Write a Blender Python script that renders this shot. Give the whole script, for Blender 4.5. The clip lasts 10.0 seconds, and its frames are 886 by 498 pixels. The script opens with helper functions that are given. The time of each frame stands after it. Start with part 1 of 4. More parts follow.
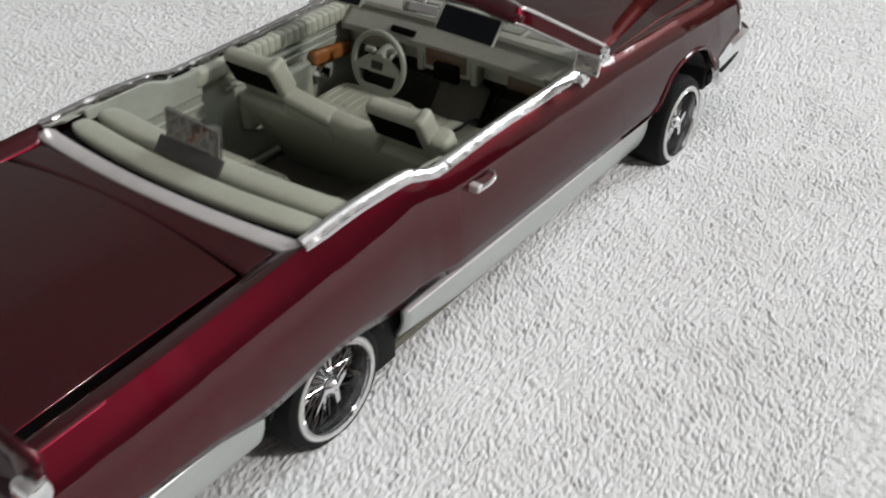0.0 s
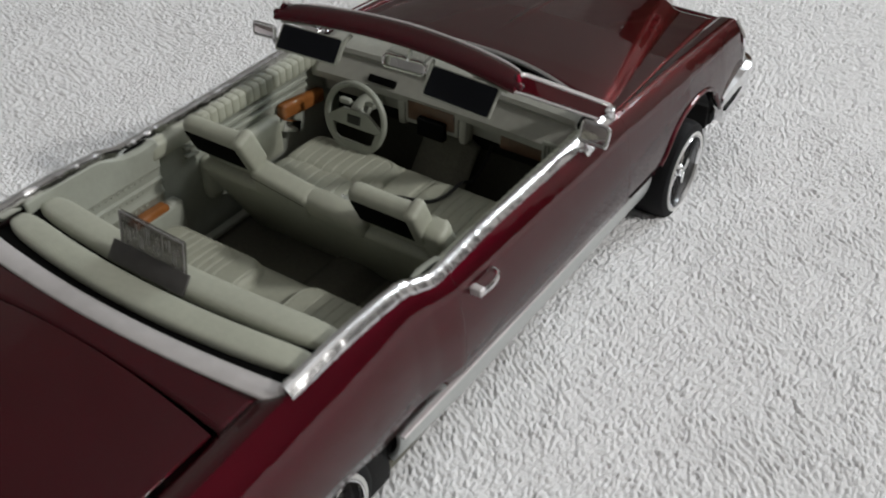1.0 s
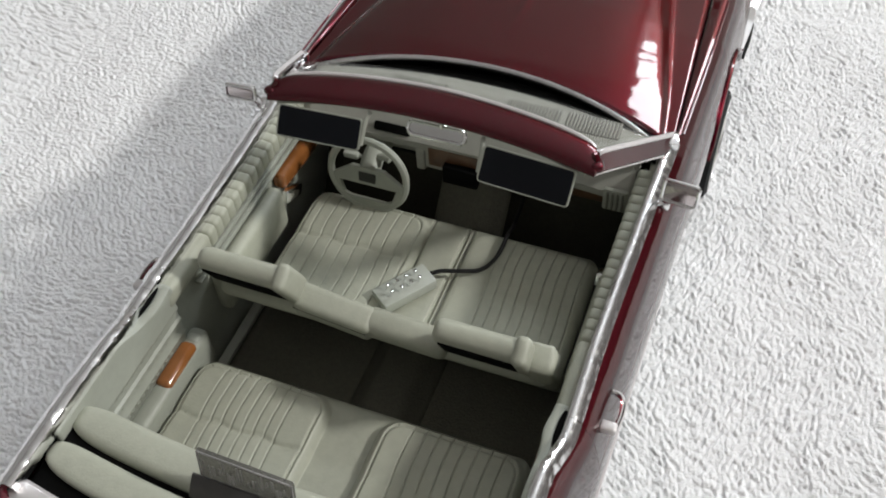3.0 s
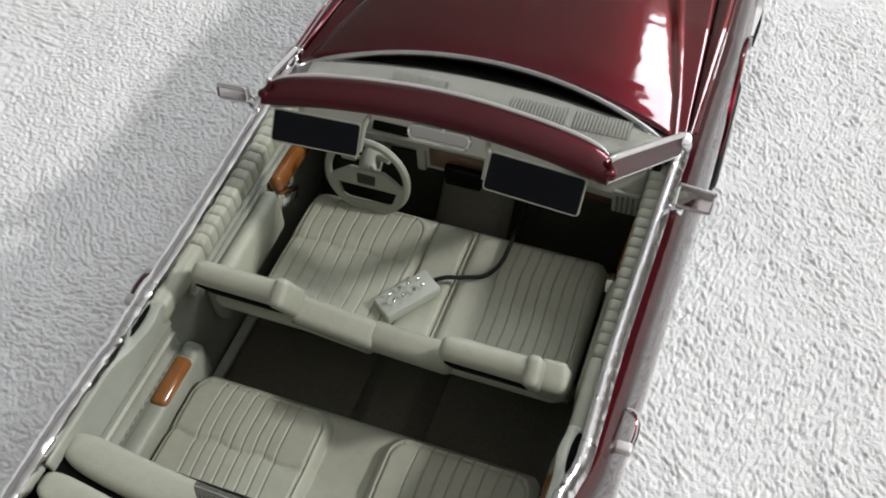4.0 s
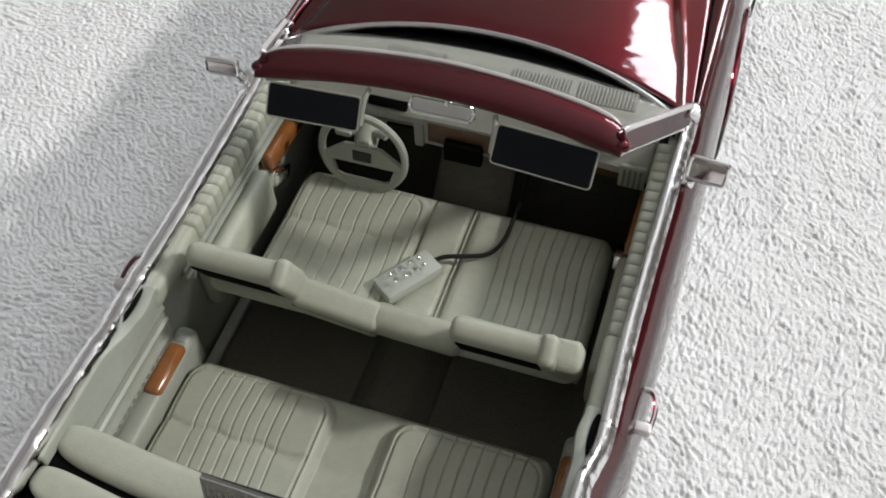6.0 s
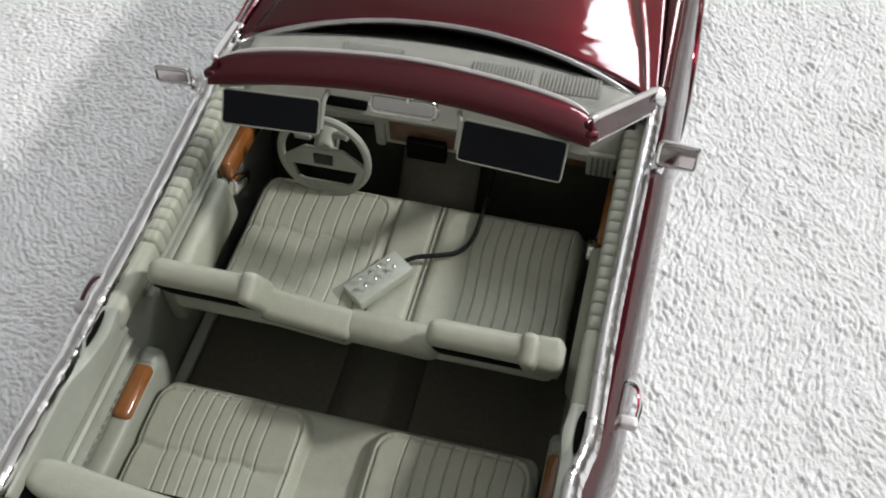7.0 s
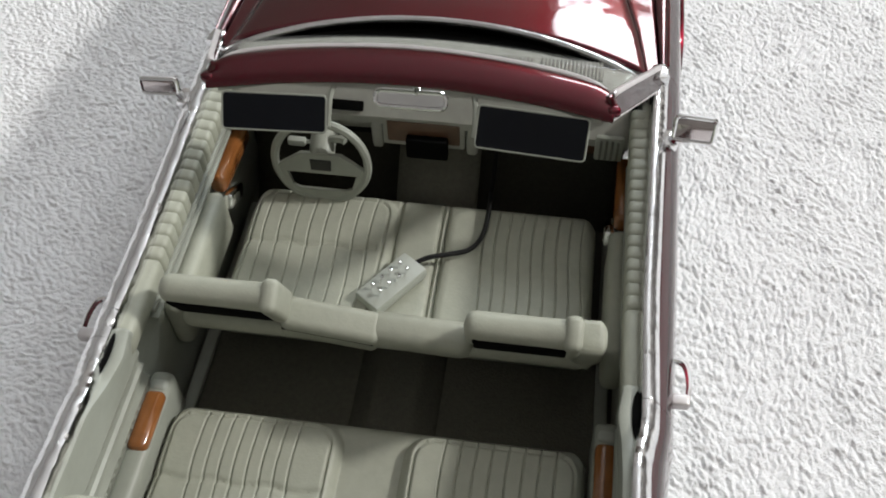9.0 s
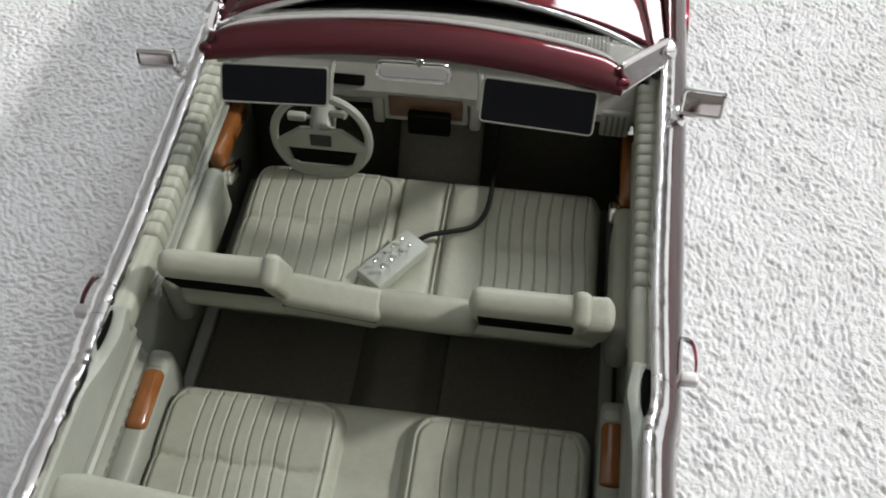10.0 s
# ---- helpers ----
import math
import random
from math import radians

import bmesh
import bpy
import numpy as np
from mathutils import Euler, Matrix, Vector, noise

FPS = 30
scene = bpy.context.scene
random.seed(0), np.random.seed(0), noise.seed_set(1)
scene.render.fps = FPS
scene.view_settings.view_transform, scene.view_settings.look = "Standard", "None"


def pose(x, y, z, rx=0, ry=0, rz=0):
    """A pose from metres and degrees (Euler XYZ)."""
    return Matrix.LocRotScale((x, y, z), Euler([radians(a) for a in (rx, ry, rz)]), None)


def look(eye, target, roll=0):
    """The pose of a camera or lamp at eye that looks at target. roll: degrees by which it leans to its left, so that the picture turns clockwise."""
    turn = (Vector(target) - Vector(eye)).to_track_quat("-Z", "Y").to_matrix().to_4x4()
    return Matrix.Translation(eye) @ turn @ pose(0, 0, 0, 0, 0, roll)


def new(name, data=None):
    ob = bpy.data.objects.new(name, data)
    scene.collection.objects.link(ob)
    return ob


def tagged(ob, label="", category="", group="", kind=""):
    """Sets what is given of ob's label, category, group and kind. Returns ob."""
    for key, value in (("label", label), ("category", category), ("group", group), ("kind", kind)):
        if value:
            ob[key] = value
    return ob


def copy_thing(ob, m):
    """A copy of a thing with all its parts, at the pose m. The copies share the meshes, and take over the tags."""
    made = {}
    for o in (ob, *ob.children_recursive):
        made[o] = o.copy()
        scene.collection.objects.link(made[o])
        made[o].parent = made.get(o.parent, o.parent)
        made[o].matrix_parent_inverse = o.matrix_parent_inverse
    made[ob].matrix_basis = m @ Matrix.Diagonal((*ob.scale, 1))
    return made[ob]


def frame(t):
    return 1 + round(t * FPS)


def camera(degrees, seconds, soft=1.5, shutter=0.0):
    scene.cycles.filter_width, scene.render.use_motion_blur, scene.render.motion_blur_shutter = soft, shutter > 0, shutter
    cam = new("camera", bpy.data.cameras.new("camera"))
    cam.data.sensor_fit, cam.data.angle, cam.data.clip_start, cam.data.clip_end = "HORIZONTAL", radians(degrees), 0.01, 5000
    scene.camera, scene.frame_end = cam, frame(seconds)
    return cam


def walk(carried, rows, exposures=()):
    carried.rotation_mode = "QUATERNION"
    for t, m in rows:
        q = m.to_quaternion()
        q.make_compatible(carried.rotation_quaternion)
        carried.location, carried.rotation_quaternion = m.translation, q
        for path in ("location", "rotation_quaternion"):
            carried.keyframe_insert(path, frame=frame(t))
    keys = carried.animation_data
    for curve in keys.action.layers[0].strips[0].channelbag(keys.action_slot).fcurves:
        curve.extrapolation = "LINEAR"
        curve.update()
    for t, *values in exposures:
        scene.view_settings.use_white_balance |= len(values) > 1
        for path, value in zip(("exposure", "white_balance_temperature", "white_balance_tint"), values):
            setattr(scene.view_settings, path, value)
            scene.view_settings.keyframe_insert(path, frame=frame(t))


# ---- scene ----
cam = camera(48.44, 10.0, soft=1.9, shutter=0.4)
PATH = [
    (0.0, (0.11473, -0.11653, 0.11631), (0.04207, -0.01771, 0.02996), -0.21),
    (0.2, (0.11206, -0.11016, 0.11596), (0.03156, 0.00122, 0.02034), -0.36),
    (0.5, (0.10183, -0.10641, 0.11619), (0.03372, -0.00477, 0.02941), 0.19),
    (1.0, (0.09297, -0.09604, 0.12363), (0.02766, 0.00320, 0.03205), 0.31),
    (1.2, (0.08809, -0.09325, 0.13010), (0.02257, 0.00502, 0.03495), -0.19),
    (1.3, (0.08512, -0.09042, 0.13158), (0.02208, 0.00977, 0.03722), -0.65),
    (1.5, (0.07336, -0.08793, 0.14055), (0.02170, 0.01420, 0.04360), -0.98),
    (1.7, (0.06246, -0.08452, 0.14491), (0.01517, 0.01251, 0.04016), -1.31),
    (1.8, (0.05843, -0.08222, 0.14713), (0.01327, 0.01465, 0.04206), -1.11),
    (2.0, (0.05266, -0.08018, 0.14976), (0.00944, 0.01856, 0.04544), -0.86),
    (2.3, (0.04499, -0.07292, 0.14430), (0.00688, 0.01775, 0.04114), -0.45),
    (2.5, (0.04511, -0.07342, 0.14593), (0.00466, 0.02180, 0.03732), -0.96),
    (2.7, (0.04485, -0.07110, 0.14546), (0.00488, 0.02146, 0.03439), -2.58),
    (3.8, (0.03819, -0.05979, 0.14495), (0.00105, 0.02447, 0.02654), -4.30),
    (4.0, (0.03842, -0.05916, 0.14455), (0.00213, 0.02550, 0.02616), -3.94),
    (4.5, (0.03816, -0.06117, 0.14495), (0.00314, 0.02400, 0.02655), -3.27),
    (5.0, (0.03759, -0.06255, 0.14461), (0.00407, 0.02335, 0.02631), -2.26),
    (5.5, (0.03301, -0.05995, 0.14059), (0.00239, 0.02464, 0.02056), -2.15),
    (6.8, (0.03187, -0.05759, 0.13918), (0.00026, 0.02729, 0.01961), -2.54),
    (7.0, (0.03010, -0.05611, 0.13810), (0.00534, 0.02905, 0.01713), -2.55),
    (7.5, (0.02305, -0.05414, 0.13811), (0.00137, 0.02997, 0.01582), -2.29),
    (8.0, (0.01845, -0.05560, 0.13330), (-0.00190, 0.02826, 0.01061), -1.32),
    (8.5, (0.01785, -0.05514, 0.13181), (0.00180, 0.03116, 0.01018), -1.13),
    (9.0, (0.01825, -0.05958, 0.13108), (0.00346, 0.03184, 0.01308), -1.51),
    (9.5, (0.01984, -0.06033, 0.13017), (0.00549, 0.02976, 0.01109), -1.49),
    (10.0, (0.01683, -0.05939, 0.12846), (0.00328, 0.03055, 0.00919), -0.96),
]
walk(cam, [(t, look(eye, target, roll)) for t, eye, target, roll in PATH],
     exposures=[(0.0, -0.24), (0.5, -0.48), (1.0, -0.48), (1.5, -0.18), (2.0, -0.04), (2.5, 0.0), (5.5, -0.03), (7.0, 0.06), (8.0, 0.05), (10.0, 0.07)])

# ---- light: a point source placed from the cabin's shadows and a window ahead ----
world = bpy.data.worlds.new("world")
world.use_nodes = True
world.node_tree.nodes["Background"].inputs[0].default_value = (0.9, 0.95, 1.0, 1)
world.node_tree.nodes["Background"].inputs[1].default_value = 0.09
scene.world = world
scene.view_settings.exposure = 0.0


def lamp(name, kind, place, size, watts, colour, target=(0, 0.03, 0), size_y=0.0):
    data = bpy.data.lights.new(name, kind)
    data.energy, data.color = watts, colour
    if kind == "AREA":
        data.shape, data.size, data.size_y = "RECTANGLE", size, size_y
    else:
        data.shadow_soft_size = size
    ob = new(name, data)
    ob.matrix_world = look(place, target)
    return ob


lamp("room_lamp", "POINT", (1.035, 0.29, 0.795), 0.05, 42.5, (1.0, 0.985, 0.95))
lamp("window_light", "AREA", (0.58, 1.93, 1.17), 0.82, 32.0, (0.88, 0.95, 1.0), size_y=0.76)


# ---- materials ----
def material(name, colour, rough=0.5, metal=0.0, coat=0.0, spec=0.5, vary=0.06, scale=400.0, bump=0.0, bump_scale=1500.0,
             colour2=None, coarse=60.0, coat_rough=0.03, sheen=0.0, edge=None):
    """A Principled surface with colour and roughness varied at two scales and a fine relief."""
    m = bpy.data.materials.new(name)
    m.use_nodes = True
    nt = m.node_tree
    b = nt.nodes["Principled BSDF"]
    tc = nt.nodes.new("ShaderNodeTexCoord")

    def noise_node(s, detail=4.0):
        n = nt.nodes.new("ShaderNodeTexNoise")
        n.inputs["Scale"].default_value, n.inputs["Detail"].default_value = s, detail
        nt.links.new(tc.outputs["Object"], n.inputs["Vector"])
        return n
    fine, large = noise_node(scale), noise_node(coarse, 3.0)
    mix = nt.nodes.new("ShaderNodeMath")
    mix.operation = "MULTIPLY_ADD"
    mix.inputs[1].default_value = 0.5
    nt.links.new(fine.outputs["Fac"], mix.inputs[0])
    half = nt.nodes.new("ShaderNodeMath")
    half.operation = "MULTIPLY"
    half.inputs[1].default_value = 0.5
    nt.links.new(large.outputs["Fac"], half.inputs[0])
    nt.links.new(half.outputs[0], mix.inputs[2])
    ramp = nt.nodes.new("ShaderNodeValToRGB")
    c2 = colour2 or tuple(min(1.0, c * (1 + 2 * vary)) for c in colour)
    c1 = tuple(c * (1 - 2 * vary) for c in colour) if colour2 is None else colour
    ramp.color_ramp.elements[0].position, ramp.color_ramp.elements[1].position = 0.3, 0.7
    ramp.color_ramp.elements[0].color, ramp.color_ramp.elements[1].color = (*c1, 1), (*c2, 1)
    nt.links.new(mix.outputs[0], ramp.inputs["Fac"])
    nt.links.new(ramp.outputs["Color"], b.inputs["Base Color"])
    rr = nt.nodes.new("ShaderNodeMapRange")
    rr.inputs["To Min"].default_value, rr.inputs["To Max"].default_value = max(0.01, rough * 0.85), min(1.0, rough * 1.15)
    nt.links.new(large.outputs["Fac"], rr.inputs["Value"])
    nt.links.new(rr.outputs[0], b.inputs["Roughness"])
    b.inputs["Metallic"].default_value = metal
    b.inputs["Coat Weight"].default_value, b.inputs["Coat Roughness"].default_value = coat, coat_rough
    b.inputs["Specular IOR Level"].default_value = spec
    if edge:
        b.inputs["Specular Tint"].default_value = (*edge, 1)
    if sheen:
        b.inputs["Sheen Weight"].default_value = sheen
    if bump:
        bn = noise_node(bump_scale, 3.0)
        bp = nt.nodes.new("ShaderNodeBump")
        bp.inputs["Strength"].default_value, bp.inputs["Distance"].default_value = bump, 0.0004
        nt.links.new(bn.outputs["Fac"], bp.inputs["Height"])
        nt.links.new(bp.outputs["Normal"], b.inputs["Normal"])
    return m


def clear(name, tint, rough=0.02, alpha=0.12, gloss=0.06):
    """Clear styrene sheet: mostly see-through, with a true gloss."""
    m = bpy.data.materials.new(name)
    m.use_nodes = True
    nt = m.node_tree
    nt.nodes.clear()
    out = nt.nodes.new("ShaderNodeOutputMaterial")
    tr, gl, mx = (nt.nodes.new(k) for k in ("ShaderNodeBsdfTransparent", "ShaderNodeBsdfGlossy", "ShaderNodeMixShader"))
    df, mx2 = nt.nodes.new("ShaderNodeBsdfDiffuse"), nt.nodes.new("ShaderNodeMixShader")
    tr.inputs[0].default_value = (*tint, 1)
    df.inputs[0].default_value = (0.7, 0.7, 0.68, 1)
    gl.inputs["Roughness"].default_value = rough
    mx.inputs[0].default_value = gloss
    mx2.inputs[0].default_value = alpha
    nt.links.new(tr.outputs[0], mx2.inputs[1])
    nt.links.new(df.outputs[0], mx2.inputs[2])
    nt.links.new(mx2.outputs[0], mx.inputs[1])
    nt.links.new(gl.outputs[0], mx.inputs[2])
    nt.links.new(mx.outputs[0], out.inputs[0])
    return m


PAINT = material("candy_red_paint", (0.092, 0.0026, 0.0105), 0.36, 0.88, 1.0, vary=0.05, scale=9000, coarse=40, coat_rough=0.05, edge=(0.14, 0.008, 0.018))
PAINT.node_tree.nodes["Principled BSDF"].inputs["Coat IOR"].default_value = 1.52


def ripple(m, scale, strength):
    """Waves in the lacquer over a paint, as a thick coat dries."""
    nt = m.node_tree
    tc, n, bp = nt.nodes.new("ShaderNodeTexCoord"), nt.nodes.new("ShaderNodeTexNoise"), nt.nodes.new("ShaderNodeBump")
    n.inputs["Scale"].default_value, n.inputs["Detail"].default_value = scale, 2.0
    bp.inputs["Strength"].default_value, bp.inputs["Distance"].default_value = strength, 0.0004
    nt.links.new(tc.outputs["Object"], n.inputs["Vector"])
    nt.links.new(n.outputs["Fac"], bp.inputs["Height"])
    nt.links.new(bp.outputs["Normal"], nt.nodes["Principled BSDF"].inputs["Coat Normal"])


ripple(PAINT, 130.0, 0.28)
CHROME = material("chrome_plate", (0.86, 0.86, 0.87), 0.08, 1.0, vary=0.03, bump=0.10, bump_scale=500)
MIRROR = material("mirror_face", (0.55, 0.50, 0.50), 0.12, 1.0, vary=0.05)
DARK_CHROME = material("dark_chrome", (0.20, 0.20, 0.205), 0.2, 1.0, vary=0.05)
FOIL = material("chrome_foil", (0.80, 0.80, 0.81), 0.18, 1.0, vary=0.05, bump=0.30, bump_scale=350)
BRIGHT = material("satin_silver_foil", (0.66, 0.63, 0.63), 0.38, 0.45, vary=0.05, bump=0.25, bump_scale=500)
SILVER = material("silver_paint", (0.50, 0.52, 0.51), 0.38, 0.45, 0.3, vary=0.04, scale=6000, bump=0.05)
GREY = material("grey_vinyl", (0.385, 0.395, 0.325), 0.52, 0.0, vary=0.05, scale=700, bump=0.10, bump_scale=2600)
GREY_PANEL = material("grey_panel", (0.33, 0.345, 0.298), 0.46, 0.0, vary=0.05, scale=500, bump=0.06)
GREY_DASH = material("grey_dash", (0.33, 0.33, 0.295), 0.5, 0.0, vary=0.06, scale=500, bump=0.06)
CARPET = material("dark_carpet", (0.145, 0.140, 0.112), 0.95, 0.0, vary=0.1, scale=1500, bump=0.5, bump_scale=3000)
HUMP = material("tunnel_carpet", (0.125, 0.12, 0.097), 0.95, 0.0, vary=0.1, scale=1500, bump=0.5, bump_scale=3000)
# cabin carpet darkened: the footwell's shade is put into its colour
FOOTWELL_DIM = material("footwell_shaded_carpet", (0.055, 0.052, 0.043), 0.95, 0.0, spec=0.1, vary=0.1, scale=1500, bump=0.5, bump_scale=3000)
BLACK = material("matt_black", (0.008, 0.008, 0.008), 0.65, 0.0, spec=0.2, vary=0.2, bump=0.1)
VISOR = material("black_gloss_screen", (0.005, 0.006, 0.009), 0.35, 0.0, spec=0.2, vary=0.1)
VOID = material("deep_black", (0.004, 0.004, 0.004), 0.9, 0.0, spec=0.05, vary=0.1)
RUBBER = material("tyre_rubber", (0.009, 0.009, 0.010), 0.6, 0.0, spec=0.14, vary=0.15, bump=0.15)
WHITE = material("white_wall_rubber", (0.62, 0.62, 0.61), 0.5, 0.0, vary=0.04)
AMBER = material("amber_wood_paint", (0.20, 0.073, 0.020), 0.15, 0.0, 0.7, colour2=(0.33, 0.125, 0.036), scale=500, coarse=160)
BROWN = material("brown_wood_panel", (0.055, 0.024, 0.011), 0.35, 0.0, 0.3, colour2=(0.13, 0.06, 0.028), scale=600, coarse=200)
CORD = material("black_wire", (0.010, 0.010, 0.010), 0.65, spec=0.25, vary=0.1)
BOX = material("pale_grey_plastic", (0.42, 0.44, 0.395), 0.4, vary=0.04, bump=0.05)
BADGE = material("dark_badge", (0.018, 0.018, 0.016), 0.3, vary=0.2)
SMOKE = material("smoked_strip", (0.075, 0.072, 0.070), 0.3, vary=0.15, bump=0.1)
GLASS = clear("windscreen_sheet", (0.96, 0.965, 0.955), 0.02, 0.05, 0.06)
ACRYLIC = clear("clear_acrylic", (0.46, 0.45, 0.45), 0.08, 0.05)
FROSTED = clear("frosted_acrylic", (0.75, 0.75, 0.75), 0.3, 0.42, 0.05)
VENT = material("vent_shadow_grey", (0.14, 0.14, 0.125), 0.6, vary=0.1)
FROST = material("frosted_engraving", (0.34, 0.33, 0.33), 0.5, vary=0.1)
LAMP_RED = material("red_lens", (0.30, 0.01, 0.01), 0.15, 0.0, 0.5)
TERRY = material("white_terry", (0.85, 0.85, 0.86), 0.95, 0.0, spec=0.1, vary=0.02, scale=900, coarse=25, bump=0.8, bump_scale=2600)
soft_pile = TERRY.node_tree.nodes["Principled BSDF"].inputs
soft_pile["Subsurface Weight"].default_value, soft_pile["Subsurface Scale"].default_value = 0.70, 0.00045
soft_pile["Subsurface Radius"].default_value = (1.0, 1.0, 1.0)
PLASTER = material("wall_paint", (0.58, 0.58, 0.57), 0.9, vary=0.03, scale=20, coarse=1.0)
DUSK = material("dark_wall_paint", (0.46, 0.45, 0.43), 0.9, vary=0.04, scale=20, coarse=1.0)
MIDTONE = material("pale_wall_paint", (0.88, 0.86, 0.84), 0.9, vary=0.04, scale=20, coarse=1.0)
CEIL = material("ceiling_paint", (0.82, 0.82, 0.82), 0.9, vary=0.03, scale=20, coarse=1.0)
# for the unseen east wall, dark so its reflection stays off the red paint
SHADE = material("dark_unseen_wall", (0.085, 0.075, 0.07), 0.95, vary=0.08, scale=40, coarse=2.0)
OAK = material("table_wood", (0.10, 0.055, 0.03), 0.4, vary=0.15, scale=60, coarse=8)
BOARD = material("floor_boards", (0.20, 0.13, 0.08), 0.6, vary=0.15, scale=30, coarse=3)

# ---- mesh helpers: shapes are given in millimetres ----
MM = 0.001


def finish(name, bm, mat, parent, label="", smooth=True, angle=40.0, solid=0.0, bevel=0.0, offset=-1.0, facing=(0, 0, 1)):
    if solid:
        bm.normal_update()
        total = sum((f.normal * f.calc_area() for f in bm.faces), Vector())
        if total.dot(Vector(facing)) < 0:
            bmesh.ops.reverse_faces(bm, faces=bm.faces[:])
    else:
        bmesh.ops.recalc_face_normals(bm, faces=bm.faces[:])
    for v in bm.verts:
        v.co *= MM
    me = bpy.data.meshes.new(name)
    bm.to_mesh(me)
    bm.free()
    me.materials.append(mat)
    if smooth:
        me.shade_smooth()
        me.set_sharp_from_angle(angle=radians(angle))
    ob = new(name, me)
    if parent is not None:
        ob.parent = parent
    if label:
        tagged(ob, label)
    if solid:
        md = ob.modifiers.new("thickness", "SOLIDIFY")
        md.thickness, md.offset = solid * MM, offset
    if bevel:
        md = ob.modifiers.new("bevel", "BEVEL")
        md.width, md.segments, md.limit_method = bevel * MM, 2, "ANGLE"
    return ob


part = finish


def sheet(fn, nu, nv, bm=None, wrap=False):
    """A quad grid from fn(u, v), both 0 to 1."""
    bm = bm or bmesh.new()
    cols = nu if wrap else nu + 1
    vs = [[bm.verts.new(fn(i / nu, j / nv)) for j in range(nv + 1)] for i in range(cols)]
    for i in range(nu):
        a, b = vs[i], vs[(i + 1) % cols]
        for j in range(nv):
            bm.faces.new((a[j], b[j], b[j + 1], a[j + 1]))
    return bm


def block(cx, cy, cz, sx, sy, sz, r=0.4, turn=None, seg=2, bm=None):
    """A box with rounded edges, turned by turn (degrees about x, y, z) round its centre."""
    bm = bm or bmesh.new()
    m = pose(cx, cy, cz, *(turn or (0, 0, 0))) @ Matrix.Diagonal((sx, sy, sz, 1))
    made = bmesh.ops.create_cube(bm, size=1.0, matrix=m)["verts"]
    if r:
        edges = list({e for v in made for e in v.link_edges})
        bmesh.ops.bevel(bm, geom=edges, offset=min(r, 0.49 * min(sx, sy, sz)), segments=seg, profile=0.5, affect="EDGES")
    return bm


def smooth_path(points, n):
    """n + 1 points along a Catmull-Rom curve through points."""
    p = [Vector(q) for q in points]
    p = [2 * p[0] - p[1], *p, 2 * p[-1] - p[-2]]
    out = []
    spans = len(p) - 3
    for k in range(n + 1):
        s = min(k / n * spans, spans - 1e-6)
        i, t = int(s), s - int(s)
        a, b, c, d = p[i:i + 4]
        out.append(0.5 * (2 * b + (c - a) * t + (2 * a - 5 * b + 4 * c - d) * t * t + (3 * b - a - 3 * c + d) * t ** 3))
    return out


def sweep(points, n, profile, up=(0, 0, 1), bm=None, closed=False, caps=True):
    """A profile of (side, up) pairs carried along a smooth path."""
    bm = bm or bmesh.new()
    path = [Vector(q) for q in points] if closed else smooth_path(points, n)
    up = Vector(up)
    rings = []
    count = len(path)
    for i, c in enumerate(path):
        nxt = path[(i + 1) % count] if closed else path[min(i + 1, count - 1)]
        prv = path[i - 1] if closed else path[max(i - 1, 0)]
        d = (nxt - prv).normalized()
        side = d.cross(up).normalized()
        top = side.cross(d).normalized()
        rings.append([bm.verts.new(c + side * a + top * b) for a, b in profile])
    k = len(profile)
    for i in range(count if closed else count - 1):
        a, b = rings[i], rings[(i + 1) % count]
        for j in range(k):
            bm.faces.new((a[j], a[(j + 1) % k], b[(j + 1) % k], b[j]))
    if caps and not closed:
        bm.faces.new(rings[0])
        bm.faces.new(rings[-1][::-1])
    return bm


def ring_profile(r, k=8, squash=1.0):
    return [(r * math.cos(2 * math.pi * i / k), squash * r * math.sin(2 * math.pi * i / k)) for i in range(k)]


def slab_profile(w, h, r=0.25):
    a, b = w / 2, h / 2
    return [(-a, -b), (a, -b), (a, b - r), (a - r, b), (-a + r, b), (-a, b - r)]


def tube(points, n, r, k=8, bm=None):
    return sweep(points, n, ring_profile(r, k), up=(0.13, 0.21, 0.97), bm=bm)


def lathe(profile, n=48, bm=None):
    """(radius, along) pairs turned round the x axis."""
    bm = bm or bmesh.new()
    rings = [[bm.verts.new((x, r * math.cos(2 * math.pi * i / n), r * math.sin(2 * math.pi * i / n))) for r, x in profile] for i in range(n)]
    for i in range(n):
        a, b = rings[i], rings[(i + 1) % n]
        for j in range(len(profile) - 1):
            bm.faces.new((a[j], b[j], b[j + 1], a[j + 1]))
    return bm


def lerp(x, xs, ys):
    return float(np.interp(x, xs, ys))


def ease(x):
    x = min(1.0, max(0.0, x))
    return x * x * (3 - 2 * x)


def mirrored(bm):
    for v in bm.verts:
        v.co.x = -v.co.x
    return bm


def empty(name):
    ob = bpy.data.objects.new(name, None)
    scene.collection.objects.link(ob)
    return ob


# ---- the room ----
def slab(name, x0, x1, y0, y1, z0, z1, mat, label):
    """A piece of the setting, in metres."""
    bm = block((x0 + x1) * 500, (y0 + y1) * 500, (z0 + z1) * 500, (x1 - x0) * 1000, (y1 - y0) * 1000, (z1 - z0) * 1000, 0)
    ob = finish(name, bm, mat, None, smooth=False)
    return tagged(ob, label, kind="structure")


